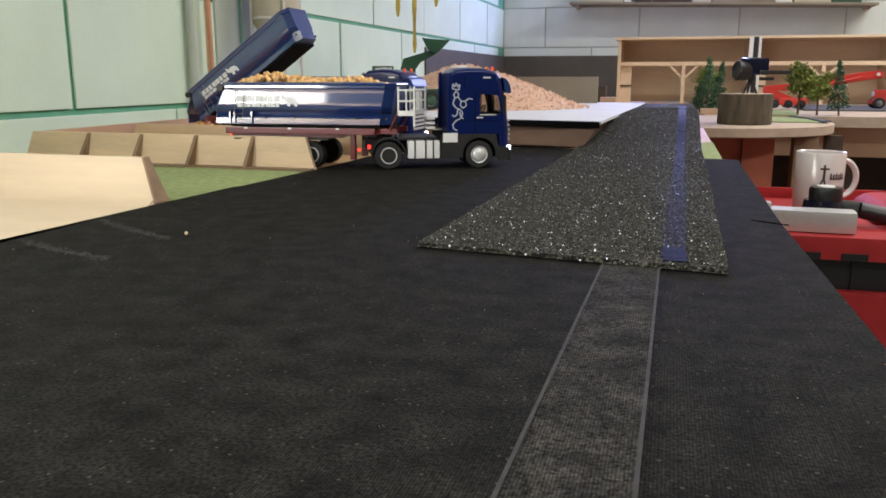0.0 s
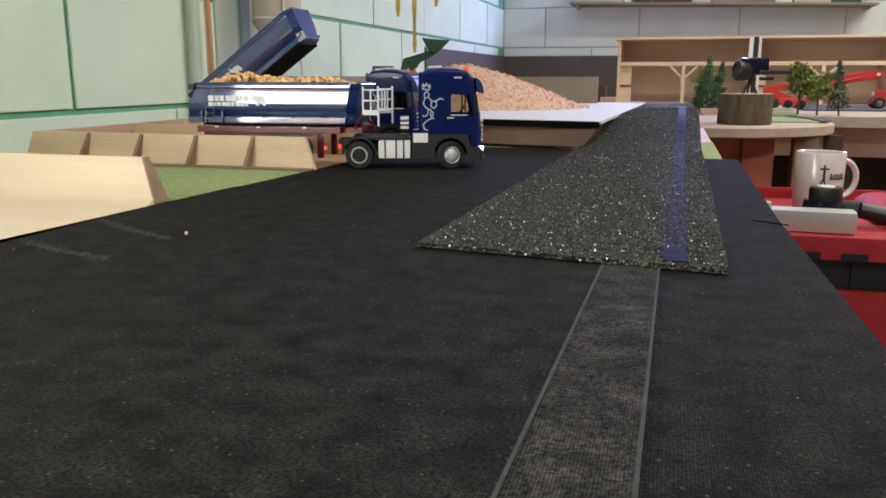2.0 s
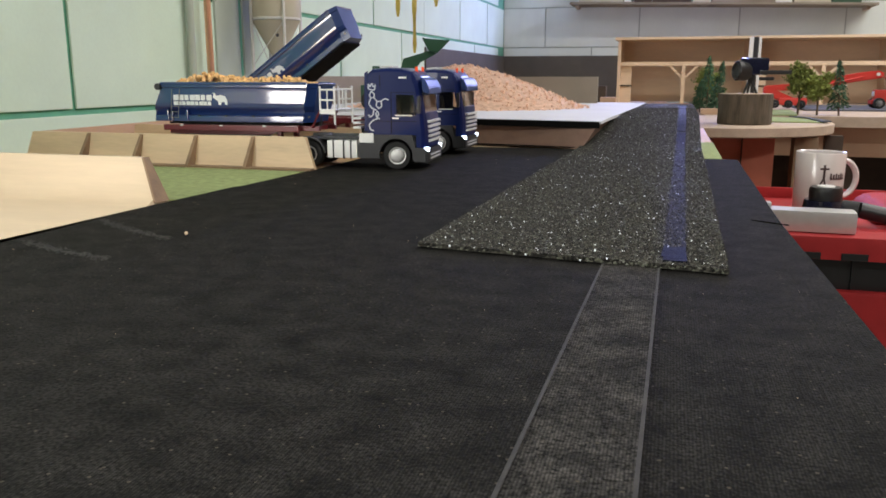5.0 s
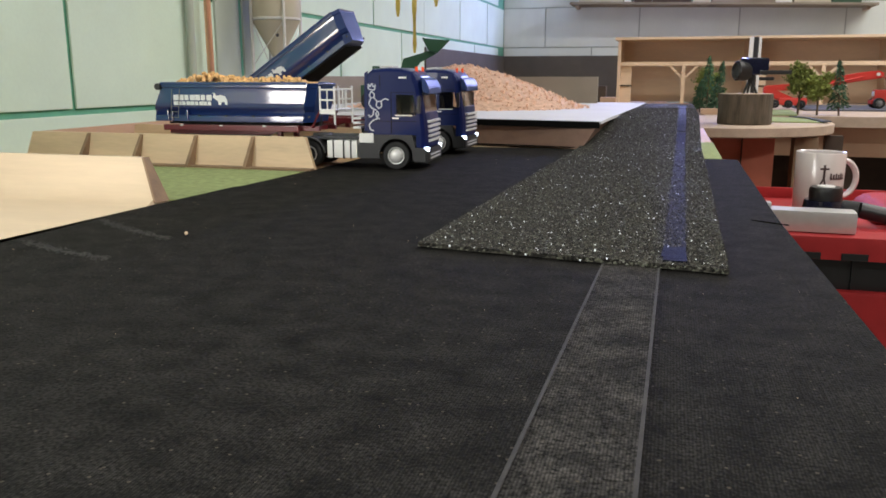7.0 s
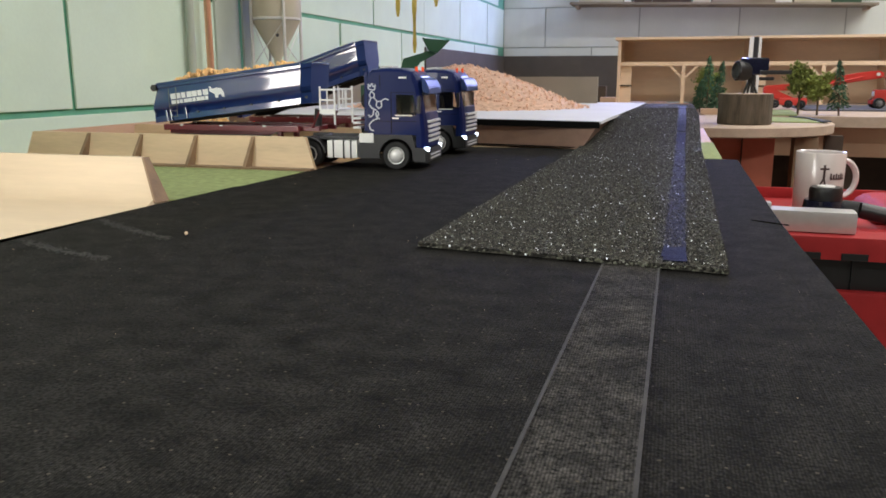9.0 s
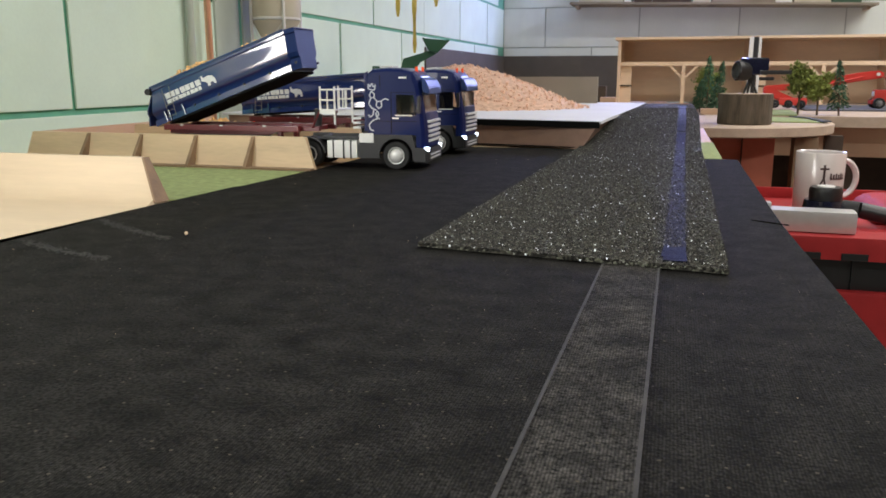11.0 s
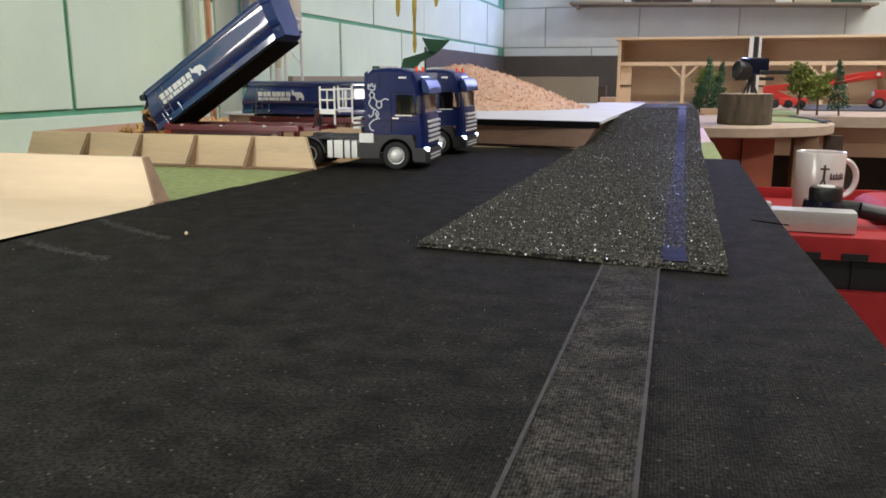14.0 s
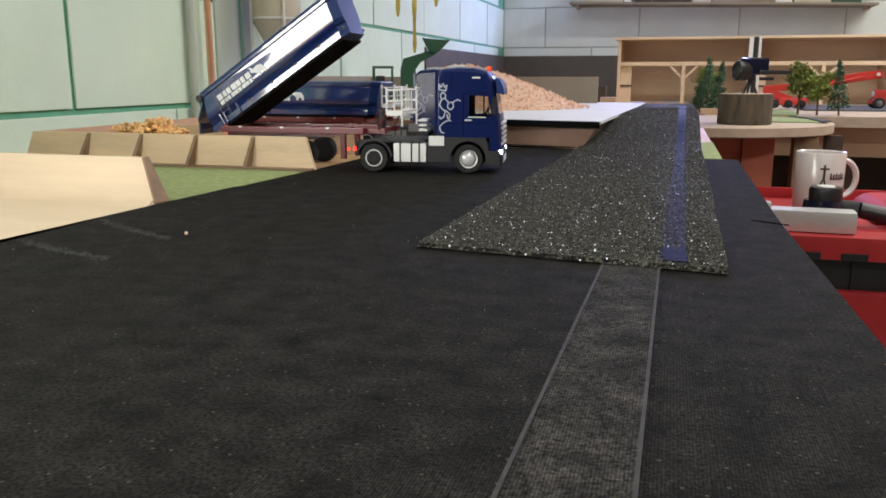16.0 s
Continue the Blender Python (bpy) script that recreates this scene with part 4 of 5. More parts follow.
        part("side_light", boxed(-0.034, min(s * 0.0340, s * 0.036), 0.0215, -0.031, max(s * 0.0340, s * 0.036), 0.0245), TAILLIGHT, t)
        part("rear_light", boxed(XR + 0.004, min(s * 0.006, s * 0.020), 0.0365, XR + 0.0058, max(s * 0.006, s * 0.020), 0.0405), TAILLIGHT, t)
        st = bmesh.new()
        rod(st, (0.004, s * 0.031, 0.046), (0.015, s * 0.030, 0.068), 0.0012, 6)
        part("rack_strut", st, RED_CHASSIS, t)
        # white access rack at the front
        rk = bmesh.new()
        x0, x1, ry = 0.015, 0.034, s * 0.030
        for x in (x0, x1):
            rod(rk, (x, ry, 0.064 if x == x0 else 0.050), (x, ry, 0.0965), 0.0013, 6)
        rod(rk, ((x0 + x1) / 2, ry, 0.068), ((x0 + x1) / 2, ry, 0.0925), 0.0010, 6)
        for z in (0.068, 0.080, 0.0925):
            rod(rk, (x0, ry, z), (x1, ry, z), 0.0012, 6)
        box(rk, x0, ry - 0.0012, 0.0630, x1, ry + 0.0012, 0.0675)
        part("access_rack", rk, WHITEPL, t, "white ladder rack")
    rk = bmesh.new()
    for z in (0.068, 0.0925):
        rod(rk, (0.033, -0.030, z), (0.033, 0.030, z), 0.0012, 6)
    for y in (-0.012, 0.0, 0.012):
        rod(rk, (0.033, y, 0.064), (0.033, y, 0.0925), 0.0010, 6)
    part("cross_rack", rk, WHITEPL, t)
    part("hydraulic_ram", rod(bmesh.new(), (XF - 0.004, 0, 0.044), (XF - 0.002, 0, 0.068), 0.005, 14), DARK, t)
    return t


A_TRACTOR = build_tractor("dark blue model truck tractor with white tank", pose(-0.312, 0.957, 0, 0, 0, -8), WHITEPL, SILVER)
A_TRAILER = build_trailer("dark blue tipper trailer loaded with potatoes on red chassis", pose(-0.4345, 0.966, 0, 0, 0, 1.2), True)
B_TRACTOR = build_tractor("dark blue model truck tractor by the platform", pose(-0.304, 1.164, 0, 0, 0, -10), GREYPL, SILVER)
B_TRAILER = build_trailer("empty dark blue tipper trailer on red chassis", pose(-0.419, 1.180, 0, 0, 0, 0), False)

# potatoes already lying in the far bay
heap = bmesh.new()
for k in range(90):
    x, y = random.gauss(-0.70, 0.035), random.gauss(1.15, 0.022)
    potato_mesh(heap, (x, y, 0.004 + max(0, 0.040 * (1 - ((x + 0.70) / 0.09) ** 2 - ((y - 1.15) / 0.06) ** 2)) * random.random() ** 0.3), random.uniform(0.0022, 0.0034))
tagged(part("potato_heap", heap, POTATO, smooth=True), "heap of yellow potatoes in the bunker bay", "potato heap", kind="stuff")


# ---- sheds, shelf and back board ----
def build_shed(x0, x1, y0, y1, h, label):
    s = thing("machine_shed", label, "model shed", "machine sheds")
    part("roof", boxed(x0 - 0.012, y0 - 0.014, h, x1 + 0.004, y1, h + 0.010, bevel=0.001), SHED_PINE, s)
    part("side_wall", boxed(x0, y0 + 0.02, 0, x0 + 0.010, y1, h), SHED_BOARD, s)
    part("side_wall", boxed(x1 - 0.008, y0 + 0.02, 0, x1 - 0.002, y1, h), SHED_BOARD, s)
    part("back_wall", boxed(x0 + 0.010, y1 - 0.012, 0, x1 - 0.008, y1, h), SHED_BOARD, s)
    part("back_board", boxed(x0 + 0.010, y1 - 0.030, 0, x1 - 0.008, y1 - 0.014, 0.090), SHED_PINE, s)
    part("corner_post", boxed(x0, y0, 0, x0 + 0.012, y0 + 0.02, h), SHED_PINE, s)
    part("beam", boxed(x0 + 0.012, y0 + 0.004, 0.152, x1 - 0.002, y0 + 0.020, 0.168, bevel=0.001), SHED_PINE, s)
    for k in (1,):
        x = x0 + (x1 - x0) * (0.51 if k == 1 else 1)
        part("post", boxed(x - 0.007, y0 + 0.004, 0, x + 0.007, y0 + 0.020, 0.152), SHED_PINE, s)
        for d in (-1, 1):
            b = bmesh.new()
            prism(b, [(x + d * 0.004, 0.096), (x + d * 0.004, 0.108), (x + d * 0.048, 0.152), (x + d * 0.060, 0.152)], y0 + 0.007, y0 + 0.017, "y")
            part("brace", b, SHED_PINE, s)
    part("end_panel", boxed(x0 + 0.012, y0 + 0.022, 0.0, x0 + 0.058, y0 + 0.030, 0.152), SHED_PINE, s)
    part("end_shelf", boxed(x0 + 0.012, y0 + 0.015, 0.068, x0 + 0.060, y0 + 0.022, 0.074), DARKWOOD, s)
    return s


build_shed(-0.225, 0.298, 3.50, 3.78, 0.257, "open-fronted plywood machine shed with braced post")
build_shed(0.304, 0.827, 3.50, 3.78, 0.257, "open-fronted plywood machine shed with braced post")
build_shed(0.833, 1.356, 3.50, 3.78, 0.257, "open-fronted plywood machine shed with braced post")
dv = thing("shed_divider", "white and dark green strips between the sheds", "panel")
part("strip", boxed(0.285, 3.46, 0.0, 0.300, 3.48, 0.262), WHITEPL, dv)
part("strip", boxed(0.302, 3.46, 0.0, 0.318, 3.48, 0.262), DARK, dv)
part("strip", boxed(0.320, 3.46, 0.0, 0.330, 3.48, 0.262), WHITEPL, dv)
LEVEL = Matrix.Translation((0.18, 0, 0.451)) @ pose(0, 0, 0, 0, 1.4, 0) @ Matrix.Translation((-0.18, 0, -0.447))
sh = thing("wall_shelf", "grey-brown timber shelf on the far wall", "shelf", m=LEVEL)
part("board", boxed(-0.51, 4.12, 0.437, 0.873, 4.296, 0.447), GREYBROWN, sh)
for x in (-0.49, 0.84):
    part("bracket", boxed(x, 4.20, 0.424, x + 0.016, 4.296, 0.437), BOARD, sh)
for x0, x1, h, mt, tone in ((-0.47, -0.255, 0.07, SILO, "cream"), (-0.25, -0.215, 0.06, WHITEPL, "white"), (-0.203, -0.122, 0.08, DARKWOOD, "dark brown"), (-0.117, 0.064, 0.06, DARKWOOD, "dark brown"), (0.074, 0.15, 0.07, SILO, "cream"), (0.16, 0.44, 0.08, GREYBROWN, "grey-brown"), (0.443, 0.515, 0.06, WHITEPL, "white"), (0.522, 0.680, 0.07, SILO, "cream"), (0.686, 0.808, 0.06, GREEN_M, "dark green")):
    bx = thing("storage_box", tone + " storage box on the wall shelf", "box", "boxes on the shelf", LEVEL)
    part("carton", boxed(x0, 4.16, 0.447, x1, 4.28, 0.447 + h, bevel=0.003), mt, bx)
    part("lid", boxed(x0 - 0.001, 4.158, 0.447 + h, x1 + 0.001, 4.282, 0.455 + h, bevel=0.002), mt, bx)
pb = tagged(part("plinth", boxed(WX, 2.86, -0.002, WX + 0.008, 4.29, 0.214), PLINTH), "dark brown plinth board along the wall", "plinth", kind="structure")
tagged(part("plinth", boxed(WX + 0.008, 4.288, -0.002, -0.24, 4.298, 0.214), PLINTH), "dark brown plinth board along the wall", "plinth", kind="structure")
for x, y, w, h, mt in ((-0.265, 3.05, 0.030, 0.075, DARKWOOD), (-0.222, 3.0, 0.028, 0.035, BROWN), (-0.30, 3.15, 0.04, 0.06, PLINTH)):
    cr = thing("small_crate", "small dark wooden crate by the shed", "crate", "small crates")
    part("crate_body", boxed(x - w, y, -0.002, x + w, y + 0.06, h, bevel=0.002), mt, cr)

# ---- left wall fittings ----
def pipe(name, label, y, r, material_, x, z0=-0.002, z1=TOP):
    p = thing(name, label, "pipe")
    part("tube", rod(bmesh.new(), (x, y, z0), (x, y, z1), r, 18), material_, p, smooth=True)
    for z in (0.42, 0.9):
        part("clip", boxed(WX, y - r - 0.002, z, x + r + 0.001, y + r + 0.002, z + 0.008), STEEL, p)
    return p


pipe("copper_pipe", "bare copper heating pipe up the wall", 1.391, 0.0066, COPPER, WX + 0.022)
pipe("conduit", "grey painted conduit up the wall", 1.345, 0.0075, GREYWALL, WX + 0.012)
pi = thing("wall_pilaster", "grey painted pilaster on the block wall", "pilaster", kind="structure")
part("face", boxed(WX, 1.445, -0.002, WX + 0.006, 1.535, TOP, bevel=0.002), GREYWALL, pi)
part("joint_strip", boxed(WX, 1.539, -0.002, WX + 0.004, 1.547, TOP), JOINT, pi)
part("face", boxed(WX, 1.551, -0.002, WX + 0.006, 1.59, TOP, bevel=0.002), GREYWALL, pi)

silo = thing("feed_silo", "cream-grey model feed silo with cone on steel legs", "silo", m=pose(-0.800, 1.565, 0))
part("barrel", lathe(bmesh.new(), [(0.049, 0.222), (0.0495, 0.226), (0.0495, 0.46), (0.047, 0.465), (0.01, 0.50)], 36), SILO, silo, smooth=True)
part("cone", lathe(bmesh.new(), [(0.006, 0.125), (0.008, 0.145), (0.0495, 0.221)], 36), SILO, silo, smooth=True)
part("outlet", lathe(bmesh.new(), [(0.007, 0.10), (0.007, 0.126)], 14), STEEL, silo)
for k in range(4):
    a = radians(45 + 90 * k - 1)
    part("leg", rod(bmesh.new(), (0.052 * math.cos(a), 0.052 * math.sin(a), -0.002), (0.052 * math.cos(a), 0.052 * math.sin(a), 0.40), 0.0032, 10), STEEL, silo)
    b = radians(45 + 90 * (k + 1) - 1)
    part("cross_brace", rod(bmesh.new(), (0.052 * math.cos(a), 0.052 * math.sin(a), 0.13), (0.052 * math.cos(b), 0.052 * math.sin(b), 0.22), 0.0009, 6), STEEL, silo)

part("inspection_knob", lathe(bmesh.new(), [(0.0032, 0.0), (0.0032, 0.004), (0.001, 0.005)], 12, Matrix.Translation((0.022, -0.040, 0.190)) @ pose(0, 0, 0, 75, 0, 25)), BLACKPL, silo)
for z in (0.222, 0.34):
    part("band", lathe(bmesh.new(), [(0.0497, z), (0.0505, z + 0.001), (0.0505, z + 0.004), (0.0497, z + 0.005)], 36), STEEL, silo)
for x, y, z0, tw in ((-0.715, 2.10, 0.265, 0.6), (-0.685, 2.15, 0.172, 1.0), (-0.615, 2.12, 0.290, 0.4)):
    fp = thing("fly_paper", "yellow sticky fly paper hanging from the ceiling", "fly paper", "fly papers")
    b = bmesh.new()
    prev = None
    steps = 60
    for k in range(steps + 1):
        z = z0 + (TOP - z0) * k / steps
        a = radians(70) + tw * math.sin(k * 0.55)
        w = 0.0065 if k else 0.003
        cur = [b.verts.new((x + w * math.sin(a), y + w * math.cos(a), z)), b.verts.new((x - w * math.sin(a), y - w * math.cos(a), z))]
        if prev:
            b.faces.new((prev[0], prev[1], cur[1], cur[0]))
        prev = cur
    bmesh.ops.solidify(b, geom=b.faces[:], thickness=0.0008)
    part("strip", b, YELLOW, fp)

# ---- green loader on the platform ----
ld = thing("wheel_loader", "green model wheel loader with raised bucket", "loader", m=pose(-0.548, 1.56, PZ, 0, 0, 17))
part("engine_body", boxed(-0.060, -0.022, 0.018, 0.005, 0.022, 0.050, bevel=0.004), GREEN_M, ld, smooth=True)
part("front_frame", boxed(0.005, -0.016, 0.016, 0.100, 0.016, 0.042, bevel=0.003), GREEN_M, ld, smooth=True)
cabp = part("cab_frame", boxed(-0.036, -0.021, 0.082, 0.006, 0.021, 0.087, bevel=0.002), GREEN_M, ld)
for x in (-0.034, 0.003):
    for y in (-0.019, 0.019):
        part("post", boxed(x - 0.0016, y - 0.0016, 0.050, x + 0.0016, y + 0.0016, 0.082), GREEN_M, cabp)
part("seat", boxed(-0.030, -0.008, 0.050, -0.012, 0.008, 0.068, bevel=0.002), BLACKPL, ld)
for x in (-0.040, 0.082):
    for s in (-1, 1):
        wheel("loader_wheel", ld, x, s * 0.026, 0.0190, 0.0190, 0.013, GREEN_M)
b = bmesh.new()
for s in (-1, 1):
    prism(b, [(0.020, 0.044), (0.020, 0.080), (0.026, 0.101), (0.046, 0.107), (0.086, 0.119), (0.092, 0.111), (0.060, 0.094), (0.050, 0.080), (0.050, 0.044)], s * 0.011 - 0.003, s * 0.011 + 0.003, "y")
part("lift_arm", b, GREEN_M, ld)
b = bmesh.new()
prism(b, [(0.064, 0.141), (0.076, 0.117), (0.094, 0.112), (0.118, 0.136), (0.112, 0.1385), (0.093, 0.116), (0.079, 0.120), (0.0675, 0.142)], -0.026, 0.026, "y")
for s in (-1, 1):
    prism(b, [(0.065, 0.1405), (0.077, 0.1175), (0.0935, 0.1130), (0.1165, 0.1360)], s * 0.0265 - 0.001, s * 0.0265 + 0.001, "y")
part("bucket", b, GREEN_M, ld)

# ---- round board, log and small camera ----
disc = thing("round_board", "round plywood board with rough pale rim", "board")
part("disc", lathe(bmesh.new(), [(0.284, -0.0235), (0.290, -0.021), (0.290, -0.002), (0.287, 0.0), (0.01, 0.0)], 72, pose(0.09, 2.14, 0)), BOARD, disc, smooth=True)
part("support_cabinet", boxed(0.098, 1.96, FLOOR, 0.232, 2.30, -0.027), REDWOOD, disc)
part("support_plank", boxed(0.160, 1.955, -0.5, 0.163, 1.962, -0.028), DARKWOOD, disc)
part("support_leg", boxed(0.275, 1.97, FLOOR, 0.325, 2.03, -0.027), PLY_EDGE, disc)
log = thing("log_stand", "sawn log section with dark bark", "log", m=pose(0.166, 2.005, 0))
b = bmesh.new()
lathe(b, [(0.057, 0.0), (0.0592, 0.003)] + [(0.0592, 0.011 * k) for k in range(1, 7)] + [(0.0588, 0.069)], 64)
for v in b.verts:
    k = 1 + 0.035 * noise.noise((v.co.x * 60, v.co.y * 60, v.co.z * 6)) + 0.02 * noise.noise((v.co.x * 200, v.co.y * 200, v.co.z * 20))
    v.co.x, v.co.y = v.co.x * k, v.co.y * k
part("bark", b, BARK, log)
part("sawn_top", lathe(bmesh.new(), [(0.0570, 0.067), (0.0570, 0.0702), (0.001, 0.0702)], 40), SAWN, log)
vc = thing("video_camera", "small black video camera on a mini tripod", "camera", m=pose(0.172, 1.998, 0.0702))
vc.scale = (0.84, 0.84, 0.98)
for k in range(3):
    a = radians(100 + 120 * k)
    part("tripod_leg", rod(bmesh.new(), (0, 0, 0.036), (0.020 * math.cos(a), 0.020 * math.sin(a), 0.0), 0.0045, 8, 0.003), BLACKPL, vc)
part("head", lathe(bmesh.new(), [(0.009, 0.030), (0.011, 0.036), (0.009, 0.044)], 14), BLACKPL, vc)
b = boxed(-0.030, -0.018, 0.042, 0.044, 0.018, 0.082, bevel=0.008)
part("camera_body", b, BLUEBLACK, vc, smooth=True)
part("lens_barrel", lathe(bmesh.new(), [(0.021, -0.012), (0.023, 0.0), (0.023, 0.022), (0.019, 0.026), (0.015, 0.020), (0.001, 0.018)], 28, Matrix.Translation((-0.018, -0.006, 0.052)) @ pose(0, 0, 0, 90, 0, -62)), BLACKPL, vc, smooth=True)
part("flip_screen", boxed(0.020, -0.030, 0.044, 0.100, -0.024, 0.053, bevel=0.002), BLACKPL, vc)
part("hand_strap", boxed(0.022, -0.012, 0.030, 0.060, 0.004, 0.038, bevel=0.003), BLACKPL, vc)
b = bmesh.new()
prism(b, [(0.235, 2.09), (0.352, 2.09), (0.33, 2.28), (0.22, 2.39)], 0.0005, 0.0025, "z")
tagged(part("grass_patch", b, GRASS), "light green grass mat on the round board", "grass mat")
b = bmesh.new()
prism(b, [(0.225, 2.47), (0.345, 2.47), (0.365, 2.62), (0.37, 2.84), (0.28, 2.84)], 0.0, 0.003, "z")
tagged(part("grass_field", b, GRASS), "light green grass mat on the back table", "grass mat")
b = bmesh.new()
prism(b, [(0.345, 2.07), (0.368, 2.09), (0.345, 2.28), (0.322, 2.33), (0.305, 2.33), (0.335, 2.25)], 0.0028, 0.006, "z")
tagged(part("grey_path", b, ROADGREY), "dark grey path strip", "path")

# ---- back layout board with road, trees and red machine ----
bk = thing("back_table", "plywood layout table by the far wall", "table")
part("tabletop", boxed(0.095, 2.46, -0.030, 1.9, 4.29, -0.001), BOARD, bk)
part("apron", boxed(0.12, 2.56, -0.12, 1.88, 2.58, -0.030), BROWN, bk)
for x, y in ((0.5, 2.62), (1.1, 2.62), (1.8, 2.62), (1.8, 4.2)):
    part("leg", boxed(x - 0.03, y - 0.03, FLOOR, x + 0.03, y + 0.03, -0.030), DARKWOOD, bk)
part("shelf_panel", boxed(0.12, 2.9, FLOOR, 1.88, 2.92, -0.031), DARKWOOD, bk)
tagged(part("back_road", boxed(0.42, 2.86, -0.001, 1.9, 3.36, 0.004), ROADGREY), "dark grey model road sheet", "road")
pl = tagged(part("lean_plank", boxed(0.36, 2.10, -0.85, 0.40, 2.12, -0.03, m=None), DARKWOOD), "dark plank standing under the board", "plank")


def build_conifer(x, y, h, r, lean=0.0, dark=CONIFER):
    t = thing("conifer_tree", "dark green model conifer with dense needles", "tree", "model conifers", pose(x, y, 0, 0, lean, random.uniform(0, 360)))
    part("trunk", rod(bmesh.new(), (0, 0, -0.001), (0, 0, h * 0.9), 0.0028, 8, 0.0008), TRUNK, t)
    b = bmesh.new()
    for k in range(420):
        z = h * (0.12 + 0.86 * random.random() ** 1.3)
        rr = r * (1 - z / h) ** 0.8 * random.uniform(0.35, 1.08) + 0.0012
        a = random.random() * 6.283
        l = random.uniform(0.004, 0.009)
        mm = Matrix.Translation((rr * math.cos(a), rr * math.sin(a), z)) @ Euler((random.uniform(-0.5, 0.5), random.uniform(0.2, 0.9), a)).to_matrix().to_4x4()
        vs = [b.verts.new(mm @ Vector(p)) for p in ((-l, 0, 0), (0, -l * 0.35, 0.0008), (l, 0, -0.001), (0, l * 0.35, 0.0012), (0, 0, -0.0018))]
        for q in ((0, 1, 3), (1, 2, 3), (0, 4, 1), (1, 4, 2), (2, 4, 3), (3, 4, 0)):
            b.faces.new([vs[i] for i in q])
    part("crown", b, dark, t)
    return t


def build_leaf_tree(x, y, h, r):
    t = thing("leafy_tree", "light green model tree with loose foliage", "tree", "model leafy trees", pose(x, y, 0, 0, 0, random.uniform(0, 360)))
    b = bmesh.new()
    rod(b, (0, 0, -0.001), (0.002, 0, h * 0.45), 0.0034, 8, 0.0022)
    for k in range(7):
        a = k * 2.4
        rod(b, (0.002, 0, h * (0.28 + 0.03 * k)), (r * 0.7 * math.cos(a), r * 0.7 * math.sin(a), h * (0.50 + 0.06 * k)), 0.0016, 6, 0.0006)
    part("trunk", b, TRUNK, t)
    b = bmesh.new()
    heads = [(r * 0.6 * math.cos(k * 2.4), r * 0.6 * math.sin(k * 2.4), h * (0.46 + 0.065 * k)) for k in range(8)]
    for k in range(1500):
        c = Vector(random.choice(heads)) + Vector((random.gauss(0, r * 0.26), random.gauss(0, r * 0.26), random.gauss(0, h * 0.055)))
        l = random.uniform(0.003, 0.0065)
        mm = Matrix.Translation(c) @ Euler((random.random() * 6, random.random() * 6, random.random() * 6)).to_matrix().to_4x4()
        vs = [b.verts.new(mm @ Vector(p)) for p in ((-l, 0, 0), (0, -l * 0.6, 0), (l, 0, 0), (0, l * 0.6, 0.001), (0, 0, l * 0.5))]
        for q in ((0, 1, 4), (1, 2, 4), (2, 3, 4), (3, 0, 4), (0, 3, 2, 1)):
            b.faces.new([vs[i] for i in q])
    part("crown", b, LEAF, t)
    return t


build_conifer(0.106, 2.62, 0.170, 0.034)
build_conifer(0.128, 2.56, 0.155, 0.026, 9)
build_conifer(0.088, 2.66, 0.100, 0.032)
build_conifer(0.462, 2.53, 0.155, 0.030, 4)
build_leaf_tree(0.112, 2.75, 0.135, 0.040)
build_leaf_tree(0.360, 2.58, 0.145, 0.036)
build_leaf_tree(0.408, 2.55, 0.115, 0.034)
sp = thing("wood_block", "small brown wood block under the trees", "block")
part("block_body", boxed(0.085, 2.50, -0.001, 0.140, 2.54, 0.016, bevel=0.002), BROWN, sp)

rm = thing("red_crane_truck", "red model machine with long raised boom", "machine", m=pose(0.318, 2.98, 0.004))
part("base_body", boxed(0.030, -0.035, 0.010, 0.120, 0.035, 0.034, bevel=0.006), RED_M, rm, smooth=True)
b = bmesh.new()
prism(b, [(-0.016, 0.062), (-0.020, 0.050), (0.070, 0.008), (0.096, 0.012), (0.098, 0.026), (0.020, 0.060)], -0.020, 0.020, "y")
bmesh.ops.bevel(b, geom=b.edges[:], offset=0.003, segments=2, affect="EDGES")
part("lower_arm", b, RED_M, rm, smooth=True)
b = bmesh.new()
prism(b, [(-0.020, 0.058), (-0.014, 0.074), (0.090, 0.082), (0.285, 0.119), (0.335, 0.124), (0.350, 0.114), (0.345, 0.100), (0.270, 0.088), (0.100, 0.058)], -0.016, 0.016, "y")
bmesh.ops.bevel(b, geom=b.edges[:], offset=0.003, segments=2, affect="EDGES")
boom = part("boom", b, RED_M, rm, smooth=True)
part("boom_rib", rod(bmesh.new(), (0.105, -0.017, 0.062), (0.285, -0.017, 0.104), 0.003, 8), RED_M, boom)
part("ram", rod(bmesh.new(), (0.110, -0.018, 0.040), (0.240, -0.018, 0.076), 0.003, 10), STEEL, boom)
part("boom_pin", rod(bmesh.new(), (0.330, -0.020, 0.112), (0.330, 0.020, 0.112), 0.006, 12), WHITEPL, boom)
for x in (0.020, 0.062, 0.102):
    for s in (-1, 1):
        wheel("machine_wheel", rm, x, s * 0.030, 0.014, 0.014, 0.012, RUBBER)
rt = thing("red_tractor", "red model tractor with dark tyres", "tractor", m=pose(0.672, 3.02, 0.004))
part("bonnet", boxed(-0.020, -0.020, 0.022, 0.070, 0.020, 0.062, bevel=0.005), RED_M, rt, smooth=True)
part("cab", boxed(0.015, -0.024, 0.062, 0.065, 0.024, 0.098, bevel=0.004), WINDOW, rt)
part("cab_roof", boxed(0.010, -0.026, 0.098, 0.070, 0.026, 0.105, bevel=0.003), RED_M, rt)
